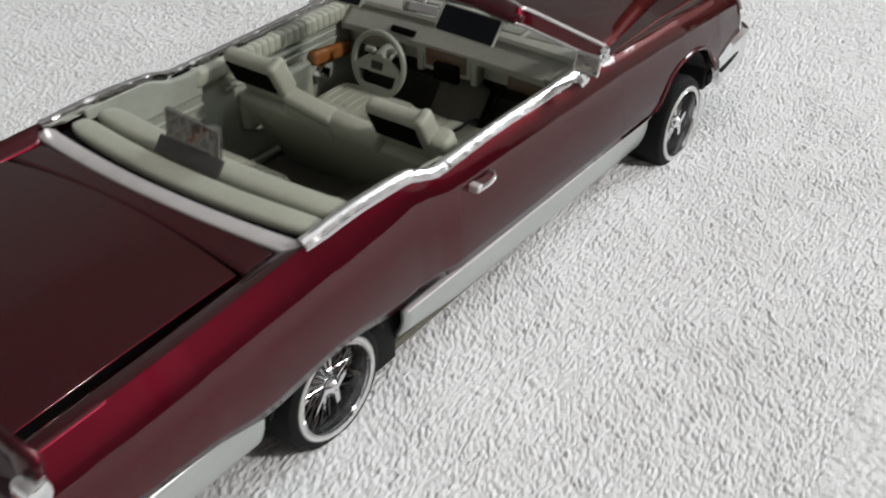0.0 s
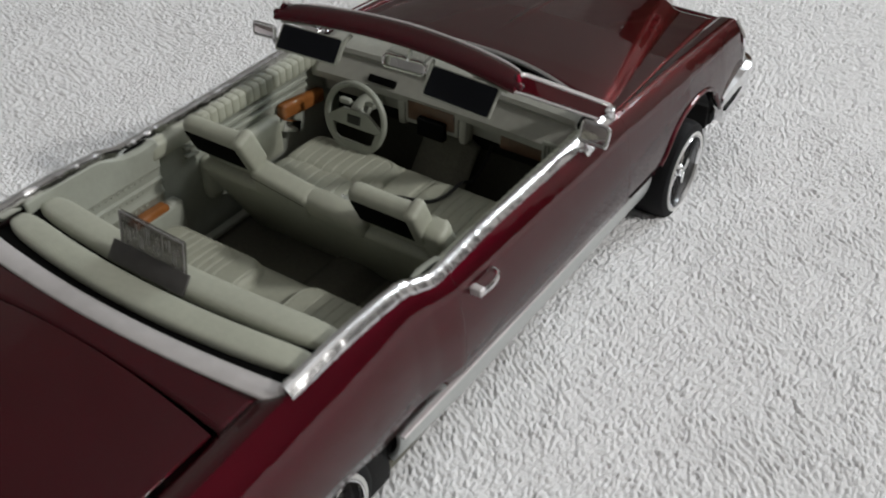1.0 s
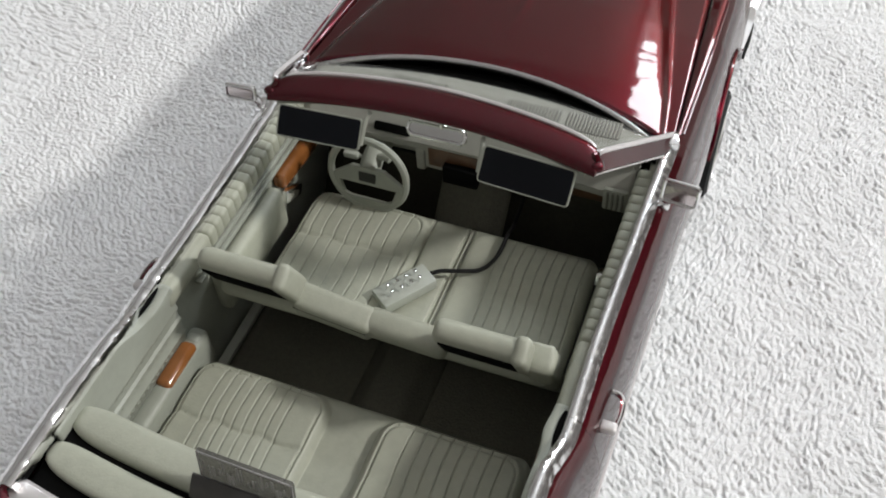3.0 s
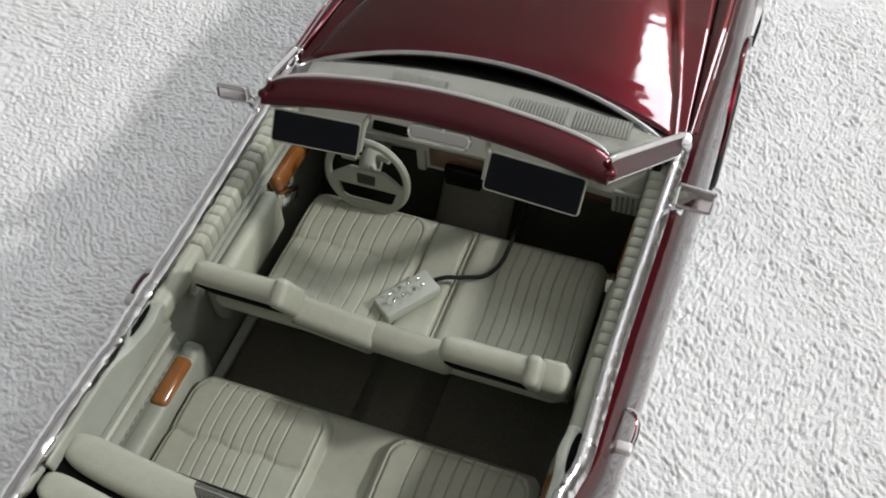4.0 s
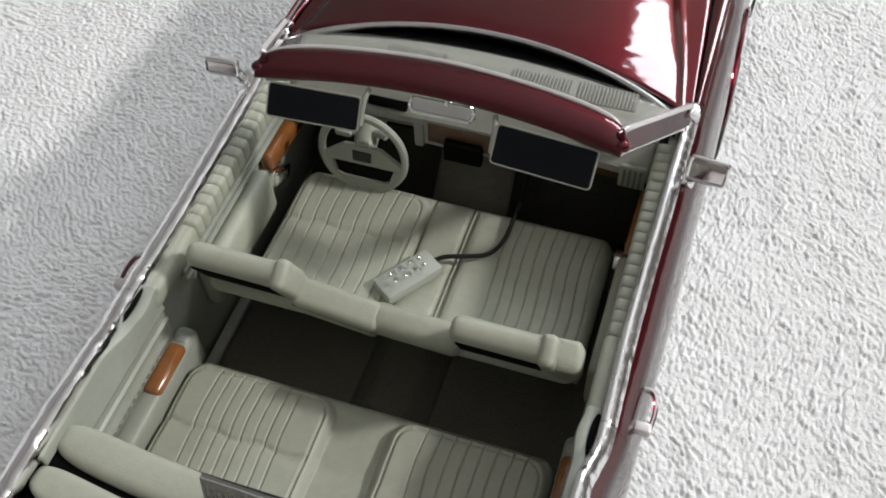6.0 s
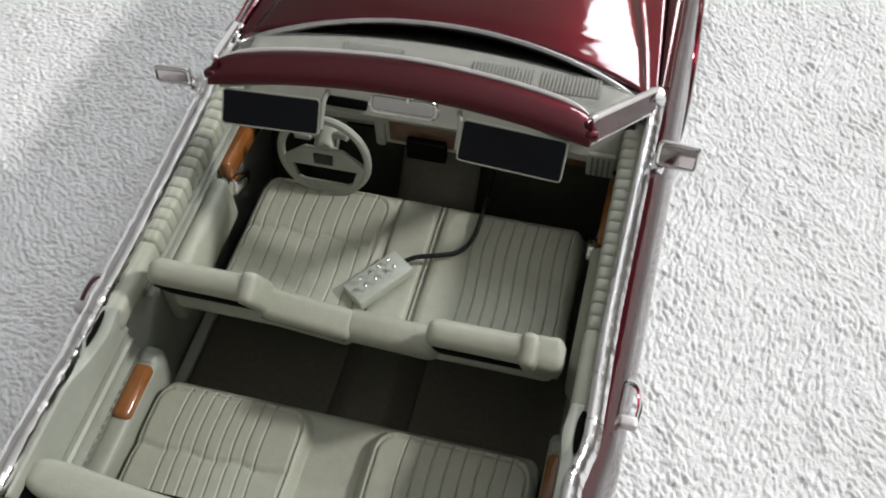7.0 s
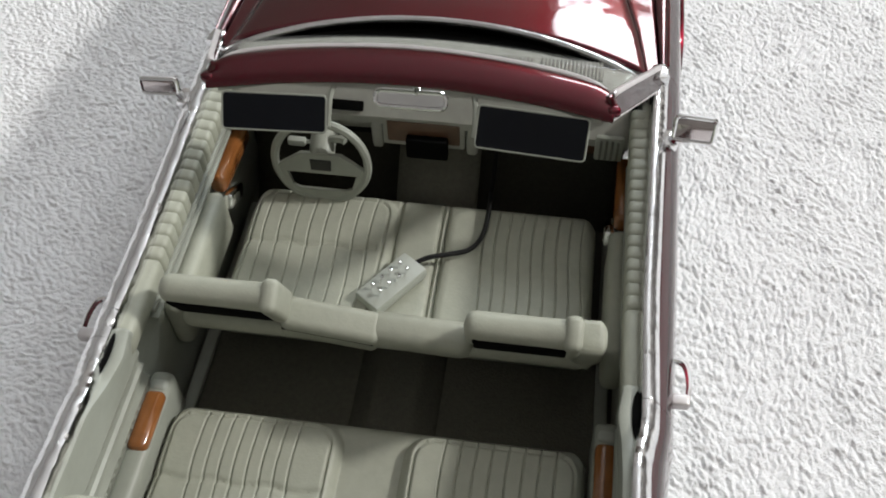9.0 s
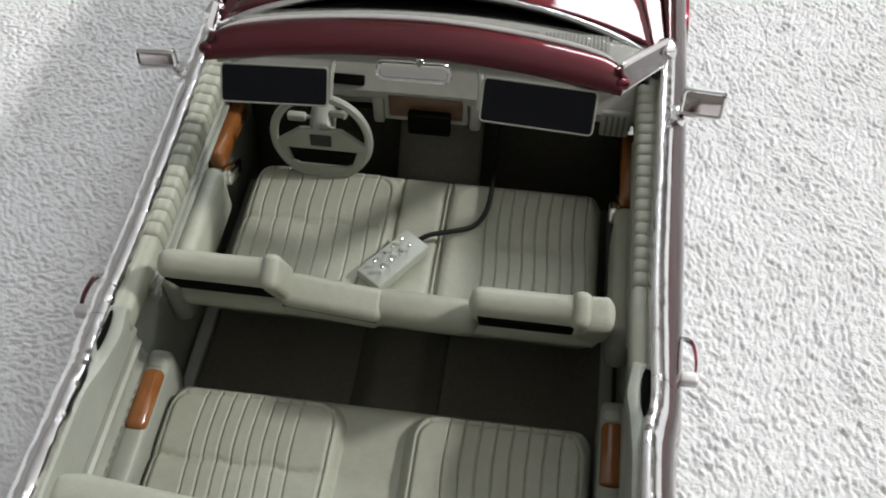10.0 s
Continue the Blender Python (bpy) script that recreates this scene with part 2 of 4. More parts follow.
slab("floor", -1.9, 1.9, -1.8, 2.0, -0.80, -0.75, BOARD, "brown wooden floor of the room")
slab("ceiling", -1.9, 1.9, -1.8, 2.0, 1.70, 1.75, CEIL, "plain pale painted ceiling of the room")
slab("wall_north", -1.9, 1.9, 2.0, 2.1, -0.80, 1.75, MIDTONE, "plain pale painted wall of the room")
slab("wall_south", -1.9, 1.9, -1.9, -1.8, -0.80, 1.75, DUSK, "plain dark painted wall of the room")
slab("wall_east", 1.9, 2.0, -1.9, 2.1, -0.80, 1.75, SHADE, "plain unseen wall of the room, kept dark to limit its reflection")
slab("wall_west", -2.0, -1.9, -1.9, 2.1, -0.80, 1.75, PLASTER, "plain painted wall of the room")

def window_at(name, centre, wide, tall, turn):
    """A framed window with a sill, set on a wall; turn is its heading in degrees."""
    win = empty(name)
    tagged(win, "white framed window in the wall, daylight behind it", kind="structure")
    m = pose(*centre, 0, 0, turn)
    for dx, dz, sx, sz in ((-1, 0, 70, tall + 120), (1, 0, 70, tall + 120), (0, 1, wide, 60), (0, -1, wide, 60)):
        finish("window_frame", placed(block(dx * (wide + 70) / 2, 0, dz * (tall + 60) / 2, sx, 30, sz, 4), m), CEIL, win)
    finish("window_sill", placed(block(0, -16, -tall / 2 - 74, wide + 170, 60, 24, 4), m), CEIL, win)


def placed(bm, m):
    bm.transform(m)
    return bm


window_at("window_1", (580, 1985, 1170), 830, 780, 0)


def cupboard(x0, x1, top, deep, doors):
    """An unseen standing cupboard against the north wall, with panelled doors, in millimetres; added to darken the
    hood's reflection.
    """
    ob = empty("cupboard")
    tagged(ob, "made-up dark brown cupboard standing for a dark thing mirrored in the hood", "cupboard")
    wide, tall, y = x1 - x0, top + 750, 2000 - deep / 2
    part("body", block((x0 + x1) / 2, y, top - tall / 2 + 30, wide - 12, deep - 16, tall - 60, 3), OAK, ob)
    part("top", block((x0 + x1) / 2, y - 4, top - 12, wide, deep - 8, 24, 4), OAK, ob)
    part("plinth", block((x0 + x1) / 2, y + 10, -720, wide - 30, deep - 40, 60, 2), OAK, ob)
    each = (wide - 30) / doors
    for i in range(doors):
        cx = x0 + 15 + each * (i + 0.5)
        leaf_ob = part("door", block(cx, y - deep / 2 + 1, top - tall / 2 + 16, each - 6, 20, tall - 110, 3), OAK, ob)
        part("panel", block(cx, y - deep / 2 - 11, top - tall / 2 + 16, each - 120, 8, tall - 240, 3), OAK, leaf_ob)
        part("knob", block(cx + (each / 2 - 40) * (-1 if i % 2 else 1), y - deep / 2 - 16, top - tall * 0.5, 26, 26, 26, 12), DARK_CHROME, leaf_ob)


# both are out of view, sized to cast dark patches in the hood's reflection
cupboard(-430, 90, 740, 330, 2)
cupboard(110, 800, 400, 330, 2)

# unseen floor lamp, added to carry the point light that hangs below its socket
added_floor_lamp = empty("added_floor_lamp")
tagged(added_floor_lamp, "unseen slim floor lamp added beside the table for the point light", "floor lamp")
part("base", placed(lathe([(0.0, 0.0), (120, 0.0), (122, 8), (112, 18), (14, 30), (0.0, 30)], 40), pose(1150, 290, -750) @ pose(0, 0, 0, 0, -90, 0)), BLACK, added_floor_lamp)
part("pole", tube([(1150, 290, -725), (1150, 290, 300), (1150, 290, 905)], 12, 9, 12), BLACK, added_floor_lamp)
part("arm", tube([(1150, 290, 900), (1120, 290, 930), (1060, 290, 935), (1035, 290, 915)], 16, 6, 10), BLACK, added_floor_lamp)
part("socket", tube([(1035, 290, 918), (1035, 290, 890), (1035, 290, 862)], 4, 17, 16), BLACK, added_floor_lamp, "black bulb socket")

table = empty("table")
tagged(table, "dark wooden table under the white towel", "table")
part("tabletop", block(0, 60, -18, 1100, 800, 28, 3), OAK, table)
for sx in (-500, 500):
    for sy in (-290, 410):
        part("leg", block(sx, sy, -391, 50, 50, 718, 3), OAK, table)


def swell(x, y):
    """The slow waves of the towel, in millimetres."""
    return 0.8 * noise.noise((x * 0.02, y * 0.02, 0.3)) + 0.4 * noise.noise((x * 0.06, y * 0.06, 4.1))


towel = finish("towel", sheet(lambda u, v: (-330 + 700 * u, -190 + 560 * v, -1.2 + swell(-330 + 700 * u, -190 + 560 * v)), 140, 112),
               TERRY, None, solid=2.0)
tagged(towel, "white terry towel spread flat under the model car", "towel", kind="structure")

# ---- the model car; x to its right, y ahead, z up ----
car = empty("model_car")
tagged(car, "candy red model convertible with grey interior and whitewall tyres", "model car")

YS = (-84, -60, -38, -14, -9, -4, 10, 48, 80, 100, 114)
XT = (31.4, 31.9, 31.4, 30.9, 31.2, 31.9, 32.3, 33.2, 33.8, 33.7, 33.3)
ZT = (33.4, 35.2, 36.4, 36.4, 35.6, 34.8, 34.7, 34.7, 33.2, 31.4, 29.4)
DEPTH = (0, 0.3, 1.0, 2.0, 3.2, 4.2, 4.8, 6.0, 8.0, 11.0, 15.0, 19.0, 23.0)
BULGE = (0, 0.18, 0.62, 1.25, 2.0, 2.6, 2.85, 3.2, 3.75, 4.2, 4.4, 4.15, 3.5)
SHOULDER = (0, 0.34, 1.15, 2.0, 2.65, 2.95, 3.05, 3.3, 3.75, 4.2, 4.4, 4.15, 3.5)
BOT_Y = (-84, -60, -52, -48, -42, -35, -29, -22, -19, 64, 67, 69, 72, 76, 80, 85, 90, 94, 97, 99, 102, 114)
BOT_Z = (20.5, 20.0, 17.8, 17.7, 18.2, 18.6, 18.1, 16.4, 16.0, 16.2, 16.8, 19.0, 21.8, 23.6, 24.3, 24.4, 23.4, 20.8, 17.0, 14.8, 14.6, 15.2)


def leaf(x, y, z, a, b, c):
    bm = bmesh.new()
    bmesh.ops.create_uvsphere(bm, u_segments=16, v_segments=10, radius=1.0, matrix=Matrix.Translation((x, y, z)) @ Matrix.Diagonal((a, b, c, 1)))
    return bm


def crumple(bm, amount=0.04):
    """The hand-laid wrinkles of foil."""
    for v in bm.verts:
        v.co += amount * noise.noise_vector(v.co * 0.75) + 0.3 * amount * noise.noise_vector(v.co * 2.1)


def corners(w, h, r, k=5):
    """The outline of a rounded rectangle, as (x, z) pairs."""
    out = []
    for cx, cz, a0 in ((w / 2 - r, h / 2 - r, 0), (r - w / 2, h / 2 - r, 90), (r - w / 2, r - h / 2, 180), (w / 2 - r, r - h / 2, 270)):
        out += [(cx + r * math.cos(radians(a0 + 90 * i / k)), cz + r * math.sin(radians(a0 + 90 * i / k))) for i in range(k + 1)]
    return out


def rim(w, h, r, thick):
    return sweep([(x, 0, z) for x, z in corners(w, h, r)], 0, ring_profile(thick, 8), up=(0, 1, 0), closed=True)


def board(w, h, r, y0, y1):
    """A flat plate with rounded corners, upright across y."""
    bm = bmesh.new()
    a, b = ([bm.verts.new((x, y, z)) for x, z in corners(w, h, r)] for y in (y0, y1))
    bm.faces.new(a)
    bm.faces.new(b[::-1])
    for i in range(len(a)):
        j = (i + 1) % len(a)
        bm.faces.new((a[i], a[j], b[j], b[i]))
    return bm


def bulge(y, d):
    """How far the side stands out at the depth d; the doors and front have a rounder shoulder than the rear quarters."""
    k = ease((y + 34) / 30)
    return lerp(d, DEPTH, BULGE) * (1 - k) + lerp(d, DEPTH, SHOULDER) * k


def crease(y):
    return lerp(y, YS, XT), lerp(y, YS, ZT)


def side_inner(y):
    """Where the panel's top meets the belt trim, the deck or the bonnet."""
    x, z = crease(y)
    if y < -36:
        k = ease((-36 - y) / 3)
        return x - 0.8 + (27.3 - 0.045 * min(0, y + 44) - x + 0.8) * k, z - 0.3 + (34.95 + 0.032 * (y + 42) - z + 0.3) * k
    if y < 50:
        return x - 0.8, z - 0.35
    k = ease((y - 50) / 4)
    return x - 0.8 + (shut(y) - x + 0.8) * k, z - 0.25


def shut(y):
    return lerp(y, (50, 58, 81, 103, 114), (33.0, 32.6, 31.6, 30.6, 29.9))


def tight(u, n):
    """Evenly spread columns, but for a hair-thin one at each end."""
    i = round(u * n)
    return u if i in (0, n) else 0.0005 + 0.999 * (i - 1) / (n - 2)


def side_panel(name, y0, y1, n, label, flip):
    rows = 18

    def at(u, v):
        y = y0 + (y1 - y0) * tight(u, n)
        x, z = crease(y)
        xi, zi = side_inner(y)
        j = round(v * rows)
        if j <= 3:
            k = j / 4
            return xi + (x - 0.3 - xi) * k, y, zi + (z - zi) * ease(k * 1.1)
        k = (j - 4) / (rows - 4)
        d = (z - lerp(y, BOT_Y, BOT_Z)) * k ** 1.35
        return x + bulge(y, d), y, z - d
    bm = sheet(at, n, rows)
    if flip:
        mirrored(bm)
    return part(name, bm, PAINT, car, label, solid=1.0, angle=60, facing=(-1 if flip else 1, 0, 0.2))


for flip in (False, True):
    side_panel("quarter_panel", -82.5, -3.28, 110, "candy red rear quarter panel", flip)
    side_panel("door", -3.2, 51.44, 60, "candy red door with thin shut lines", flip)
    side_panel("front_fender", 51.52, 113.5, 110, "candy red front fender with open wheel arch", flip)
    s = -1 if flip else 1
    # sill strip below the doors, and its continuation behind the wheel
    for name, ya, yb, za, zb in (("rocker_panel", -19.5, 66.0, 15.9, 7.6), ("rear_skirt", -82, -51.5, 19.6, 11.6)):
        bm = bmesh.new()
        sheet(lambda u, v: (s * (lerp(ya + (yb - ya) * u, (-19, 25, 65), (35.6, 36.1, 36.5)) + 0.35 * math.sin(v * math.pi) - 1.6 * v * v), ya + (yb - ya) * u, za + (zb + (lerp(ya + (yb - ya) * u, (-19.5, -2, 66), (2.0, 0.3, 0.0)) if ya > -30 else 0.0) - za) * v), 40, 8, bm)
        part(name, bm, SILVER, car, "silver painted sill strip", solid=1.0, facing=(s, 0, 0))
    bm = sweep([(s * 35.7, -19.4, 15.75), (s * 36.5, 25, 15.8), (s * 37.0, 65.8, 15.9)], 24, slab_profile(0.9, 0.35, 0.12))
    part("sill_moulding", bm, BRIGHT, car, "thin bright moulding above the sill")
    # wheel wells
    for yc, r, xw in ((83.0, 17.0, 36.0), (-36, 15.0, 34.0)):
        bm = sheet(lambda u, v: (s * (24 + (xw - 24) * v), yc + r * math.cos(0.5 + (math.pi - 1.0) * u), 7.0 + r * math.sin(0.5 + (math.pi - 1.0) * u)), 20, 2)
        sheet(lambda u, v: (s * 24, yc + r * v * math.cos(0.5 + (math.pi - 1.0) * u), 7.0 + r * v * math.sin(0.5 + (math.pi - 1.0) * u)), 20, 2, bm)
        part("wheel_well", bm, BLACK, car, "black inner wheel well", solid=0.4, facing=(0, 0, 1))
    # belt trim of bright foil, its face sloping outwards
    tilted = [(-s * o * (1.0 if s > 0 else 1.25), h) for o, h in ((-1.0, -1.5), (1.15, -1.3), (1.2, -0.55), (0.8, -0.1), (0.4, 0.3), (0.0, 0.5), (-0.4, 0.58), (-0.85, 0.35), (-1.05, -0.3))]
    bm = sweep([(s * 32.7, 50.0, 35.3), (s * 32.3, 36, 35.25), (s * 31.7, 12, 35.1), (s * 31.75, 1, 34.9), (s * 31.8, -3.2, 34.8)], 220, tilted)
    crumple(bm, 0.036 if s > 0 else 0.105)
    part("door_belt_trim", bm, FOIL, car, "wrinkled chrome foil along the door top")
    bm = sweep([(s * 31.8, -3.3, 34.8), (s * 31.7, -6.5, 34.9), (s * 31.1, -9.8, 35.8), (s * 30.7, -13, 36.7), (s * 30.6, -24, 37.2), (s * 30.6, -36.2, 36.7)], 160, tilted)
    crumple(bm, 0.05 if s > 0 else 0.115)
    part("quarter_belt_trim", bm, FOIL, car, "wrinkled chrome foil along the rear quarter")
    part("rear_corner", block(s * 29.6, -31.0, 31.4, 3.0, 10.5, 2.0, 0.3), BLACK, car)
    part("pillar_slot", leaf(s * 30.55, -5.0, 34.4, 0.6, 3.1, 0.3), VOID, car, "black gap of the window slot")
    lip = [(y, lerp(y, BOT_Y, BOT_Z)) for y in (66.5, 68, 69, 72, 76, 80, 85, 90, 94, 97, 99)]
    bm = sweep([(s * (crease(y)[0] + lerp(crease(y)[1] - z, DEPTH, BULGE) + 0.05), y, z + 0.1) for y, z in lip], 40, ring_profile(0.48, 8))
    part("arch_lip", bm, PAINT, car, "raised red lip round the wheel arch")
    part("inner_wing", block(s * 30.9, 105.4, 16.4, 9.6, 13.0, 16.0, 0.6), BLACK, car, "black inner wing ahead of the wheel")
    bm = sweep([(s * 33.9, 113.7, 29.2), (s * 36.4, 113.6, 25.5), (s * 37.2, 113.3, 20.0)], 12, ring_profile(0.4, 6))
    part("fender_end_trim", bm, CHROME, car, "chrome edge on the front of the fender")
    # fender top moulding
    bm = sweep([(s * 33.9, 52.5, 34.75), (s * 34.15, 70, 33.8), (s * 34.1, 90, 32.35), (s * 33.5, 112, 29.75)], 40, ring_profile(0.21, 8))
    part("fender_moulding", bm, PAINT, car)
    # door handle: base plate and arched pull
    h = part("door_handle", block(s * 35.9, 0.0, 29.9, 2.3, 1.6, 1.4, 0.4, seg=3), BRIGHT, car, "chrome door pull")
    part("pull", sweep([(s * 34.4, 5.4, 30.2), (s * 35.9, 5.3, 30.2), (s * 36.7, 4.5, 30.1), (s * 37.0, 2.4, 30.0), (s * 36.8, 0.2, 29.9)], 24, slab_profile(0.6, 0.75, 0.2)), CHROME, h)
    # outside mirror
    tall = 3.5 if s > 0 else 2.5
    m = pose(s * (36.5 if s > 0 else 36.0), 35.2, 39.3 if s > 0 else 38.9, -16 if s > 0 else -8, 0, -s * 4)
    head = part("side_mirror", placed(block(0, 0.4, 0, 5.2, 1.0, tall, 0.4), m), CHROME, car, "chrome side mirror")
    part("mirror_rim", placed(rim(5.1, tall, 0.55, 0.3), m), CHROME, head)
    part("mirror_glass", placed(block(0, -0.12, 0.05, 4.5, 0.15, tall - 0.8, 0.05), m), MIRROR, head)
    bm = tube([(s * 34.4, 37.6, 33.6), (s * 34.6, 37.2, 35.6), (s * 35.2, 36.2, 38.2)], 10, 0.75)
    block(s * 34.2, 38.0, 34.2, 2.0, 3.2, 1.5, 0.5, bm=bm)
    part("mirror_stalk", bm, CHROME, head)


# bonnet with tapering centre section
def bonnet_z(x, y):
    ze = lerp(y, YS, ZT) - 0.3
    c = lerp(y, (48, 60, 112, 116), (31.0, 29.0, 17.0, 16.5))
    a = abs(x)
    lift = lerp(y, (46, 60, 112), (0.4, 0.9, 2.2))
    if a < c:
        return ze + lift + (0.5 * (1 - (a / c) ** 2) + 1.5 * (1 - (a / c) ** 4)) * lerp(y, (46, 60, 90, 112), (0.9, 0.95, 0.7, 0.4)) + 0.20 * max(0.0, 1 - a / 0.8) * ease((y - 62) / 20)
    k = (a - c) / max(0.5, shut(y) - c)
    return ze + lift * (1 - ease(k * 3.5)) * 0.95 - 0.15


def bonnet(u, v):
    f = 2 * u - 1
    yr, yf = 56.6 - 8.4 * f * f, 113.4 + 3.4 * max(0.0, 1 - abs(f) / 0.84)
    y = yr + (yf - yr) * v
    a, c, wide = abs(f), lerp(y, (48, 60, 112, 116), (31.0, 29.0, 17.0, 16.5)), shut(y) - 0.25
    x = math.copysign(c * a / 0.84 if a <= 0.84 else c + (wide - c) * (a - 0.84) / 0.16, f)
    z = bonnet_z(x, y)
    return x, y, z - 1.6 * ease((v - 0.955) / 0.045)


hood = part("hood", sheet(bonnet, 100, 70), PAINT, car, "candy red hood with raised centre section", solid=0.9, angle=50)
bm = sweep([(31.5 * f, 56.2 - 8.3 * f * f, bonnet_z(31.5 * f, 56.2 - 8.3 * f * f) + 0.25) for f in np.linspace(-1, 1, 15)], 80, slab_profile(0.95, 0.8, 0.3))
part("hood_edge_trim", bm, FOIL, hood, "chrome foil strip on the rear edge of the hood")
bm = sheet(lambda u, v: (-31 + 62 * u, (57.0 - 8.3 * (2 * u - 1) ** 2) + v * (-4.4 + 1.4 * (2 * u - 1) ** 2), 34.4 - 0.2 * v), 40, 4)
part("cowl", bm, BLACK, car, "black recess between hood and windscreen", solid=0.6)

# front end
bm = sheet(lambda u, v: (-33.4 + 66.8 * u, 114.0 - 1.0 * (2 * u - 1) ** 2 + 0.6 * v, bonnet_z(0, 114) * 0 + 29.0 - 14 * v), 24, 6)
part("nose_panel", bm, PAINT, car, solid=1.0, facing=(0, 1, 0))
grille = part("grille_shell", sweep([(-17.0, 114.9, 24.6), (0, 118.5, 24.9), (17.0, 114.9, 24.6)], 2, slab_profile(3.2, 15.2, 0.6)), BRIGHT, car, "chrome radiator grille")
part("grille_insert", sweep([(-15.6, 116.9, 24.4), (0, 120.2, 24.6), (15.6, 116.9, 24.4)], 2, slab_profile(0.6, 12.8, 0.1)), BLACK, grille)
for i in range(15):
    part("grille_bar", block(-14 + 2 * i, 120.5 - 0.212 * abs(-14 + 2 * i), 24.5, 0.5, 0.6, 12.8, 0.1), CHROME, grille)
bm = sweep([(-37.4, 100.5, 13.8), (-37.8, 108, 15.4), (-36.8, 117.0, 16.4), (-26, 120.0, 16.6), (0, 121.0, 16.6), (26, 120.0, 16.6), (36.8, 117.0, 16.4), (37.8, 108, 15.4), (37.4, 100.5, 13.8)],
           70, [(-1.1, -3.6), (1.1, -3.6), (1.6, -1.9), (1.2, -0.6), (1.2, 0.2), (1.7, 1.2), (1.5, 2.9), (0.3, 3.6), (-1.1, 3.2)])
bumper = part("front_bumper", bm, CHROME, car, "chrome front bumper wrapped round the corners")
for s in (1, -1):
    for z, y in ((25.5, 114.6), (21.0, 114.8)):
        part("headlight", block(s * 25.5, y, z, 12.5, 1.6, 3.8, 0.4), CHROME, car, "rectangular headlight in chrome bezel")
    part("valance", block(s * 35.4, 101.5, 11.2, 2.0, 3.4, 3.8, 0.7, (14, 0, 0)), BLACK, bumper, "black lower valance")
    # thin black strip draws a dark line along the chrome
    part("bumper_dark_strip", sweep([(s * 38.7, 101.0, 13.7), (s * 39.0, 107, 15.1), (s * 38.2, 115.8, 16.1)], 16, slab_profile(0.5, 0.7, 0.2)), BLACK, bumper, "thin black strip along the bumper side")

# boot and deck
bm = sheet(lambda u, v: (-28.4 + 56.8 * u, -37.6 - 1.2 * (1 - (2 * u - 1) ** 2) - (4.4 + 2.6 * (2 * u - 1) ** 2) * v,
                         34.9 + 0.9 * (1 - (2 * u - 1) ** 2) - 0.25 * v), 30, 5)
part("rear_deck", bm, PAINT, car, "candy red deck ahead of the boot lid", solid=0.3, angle=20)


def lid_at(u, v):
    u, v = tight(u, 70), tight(v, 40)
    f = 2 * u - 1
    y = -43.5 - 1.9 * f * f - (37.5 - 1.9 * f * f) * v
    return 26.9 * f, y, 35.05 + 0.9 * (1 - f * f) - 0.5 * v - 0.9 * v * v


part("boot_lid", sheet(lid_at, 70, 40), PAINT, car, "candy red boot lid with dark shut lines", solid=0.35, angle=20)
part("boot_gutter", block(0, -61, 32.0, 58, 41, 1.2, 0.2), VOID, car, "dark gutter under the boot lid")
bm = sheet(lambda u, v: (-33 + 66 * u, -82.3 - 0.6 * v, 34.4 - 15 * v), 12, 6)
tail = part("tail_panel", bm, PAINT, car, solid=1.0, facing=(0, -1, 0))
for s in (1, -1):
    bz = part("tail_light", block(s * 32.2, -83.2, 27.6, 4.4, 3.6, 8.0, 1.2), CHROME, car, "chrome tail light bezel at the fender tip")
    part("lens", block(s * 32.4, -84.9, 27.4, 2.6, 0.6, 6.0, 0.3), LAMP_RED, bz)
bm = sweep([(-35.8, -72, 16), (-35.6, -84, 16), (-26, -87, 16), (0, -87.6, 16), (26, -87, 16), (35.6, -84, 16), (35.8, -72, 16)], 60,
           [(-1.1, -2.9), (1.1, -2.9), (1.5, -1.0), (1.3, 0.0), (1.6, 0.9), (1.3, 2.4), (0.3, 3.0), (-1.1, 2.6)])
part("rear_bumper", bm, CHROME, car, "chrome rear bumper")


def band(u, v):
    f = 2 * u - 1
    y0, y1 = -39.9 + 2.6 * f * f, -36.6 + 3.0 * f * f
    return 31.7 * f, y0 + (y1 - y0) * v, 35.1 + 0.75 * (1 - f * f) + 0.35 * math.sin(math.pi * v) - 0.2 * v


part("deck_trim", sheet(band, 60, 8), BRIGHT, car, "pale bright band behind the folded top", solid=1.2)
# deepest black here stands for the shade in the gap behind the cover
part("top_well_shade", block(0, -31.0, 33.7, 59, 12.5, 1.0, 0.2), VOID, car, "deep black block for the shade in the well of the folded top")


def cushion_roll(x0, x1, yc, zc, ry, rz, bow, name, label):
    """A long stuffed roll with rounded ends, lying across the car."""
    def at(u, v):
        f = 2 * u - 1
        a = 2 * math.pi * v
        end = max(0.0, 1 - abs(f) ** 14) ** 0.5
        x = (x0 + x1) / 2 + (x1 - x0) / 2 * f
        c, s_ = math.cos(a), math.sin(a)
        sq = lambda q: math.copysign(abs(q) ** 0.6, q)
        return x, yc + bow * f * f + ry * end * sq(c), zc + 0.5 * (1 - f * f) + rz * end * sq(s_)
    bm = sheet(at, 70, 20)
    bmesh.ops.remove_doubles(bm, verts=bm.verts[:], dist=1e-4)
    return part(name, bm, GREY, car, label, angle=80)


cushion_roll(-30.2, 30.2, -32.3, 34.3, 2.4, 1.1, 3.0, "folded_top_cover", "grey vinyl cover of the folded top")

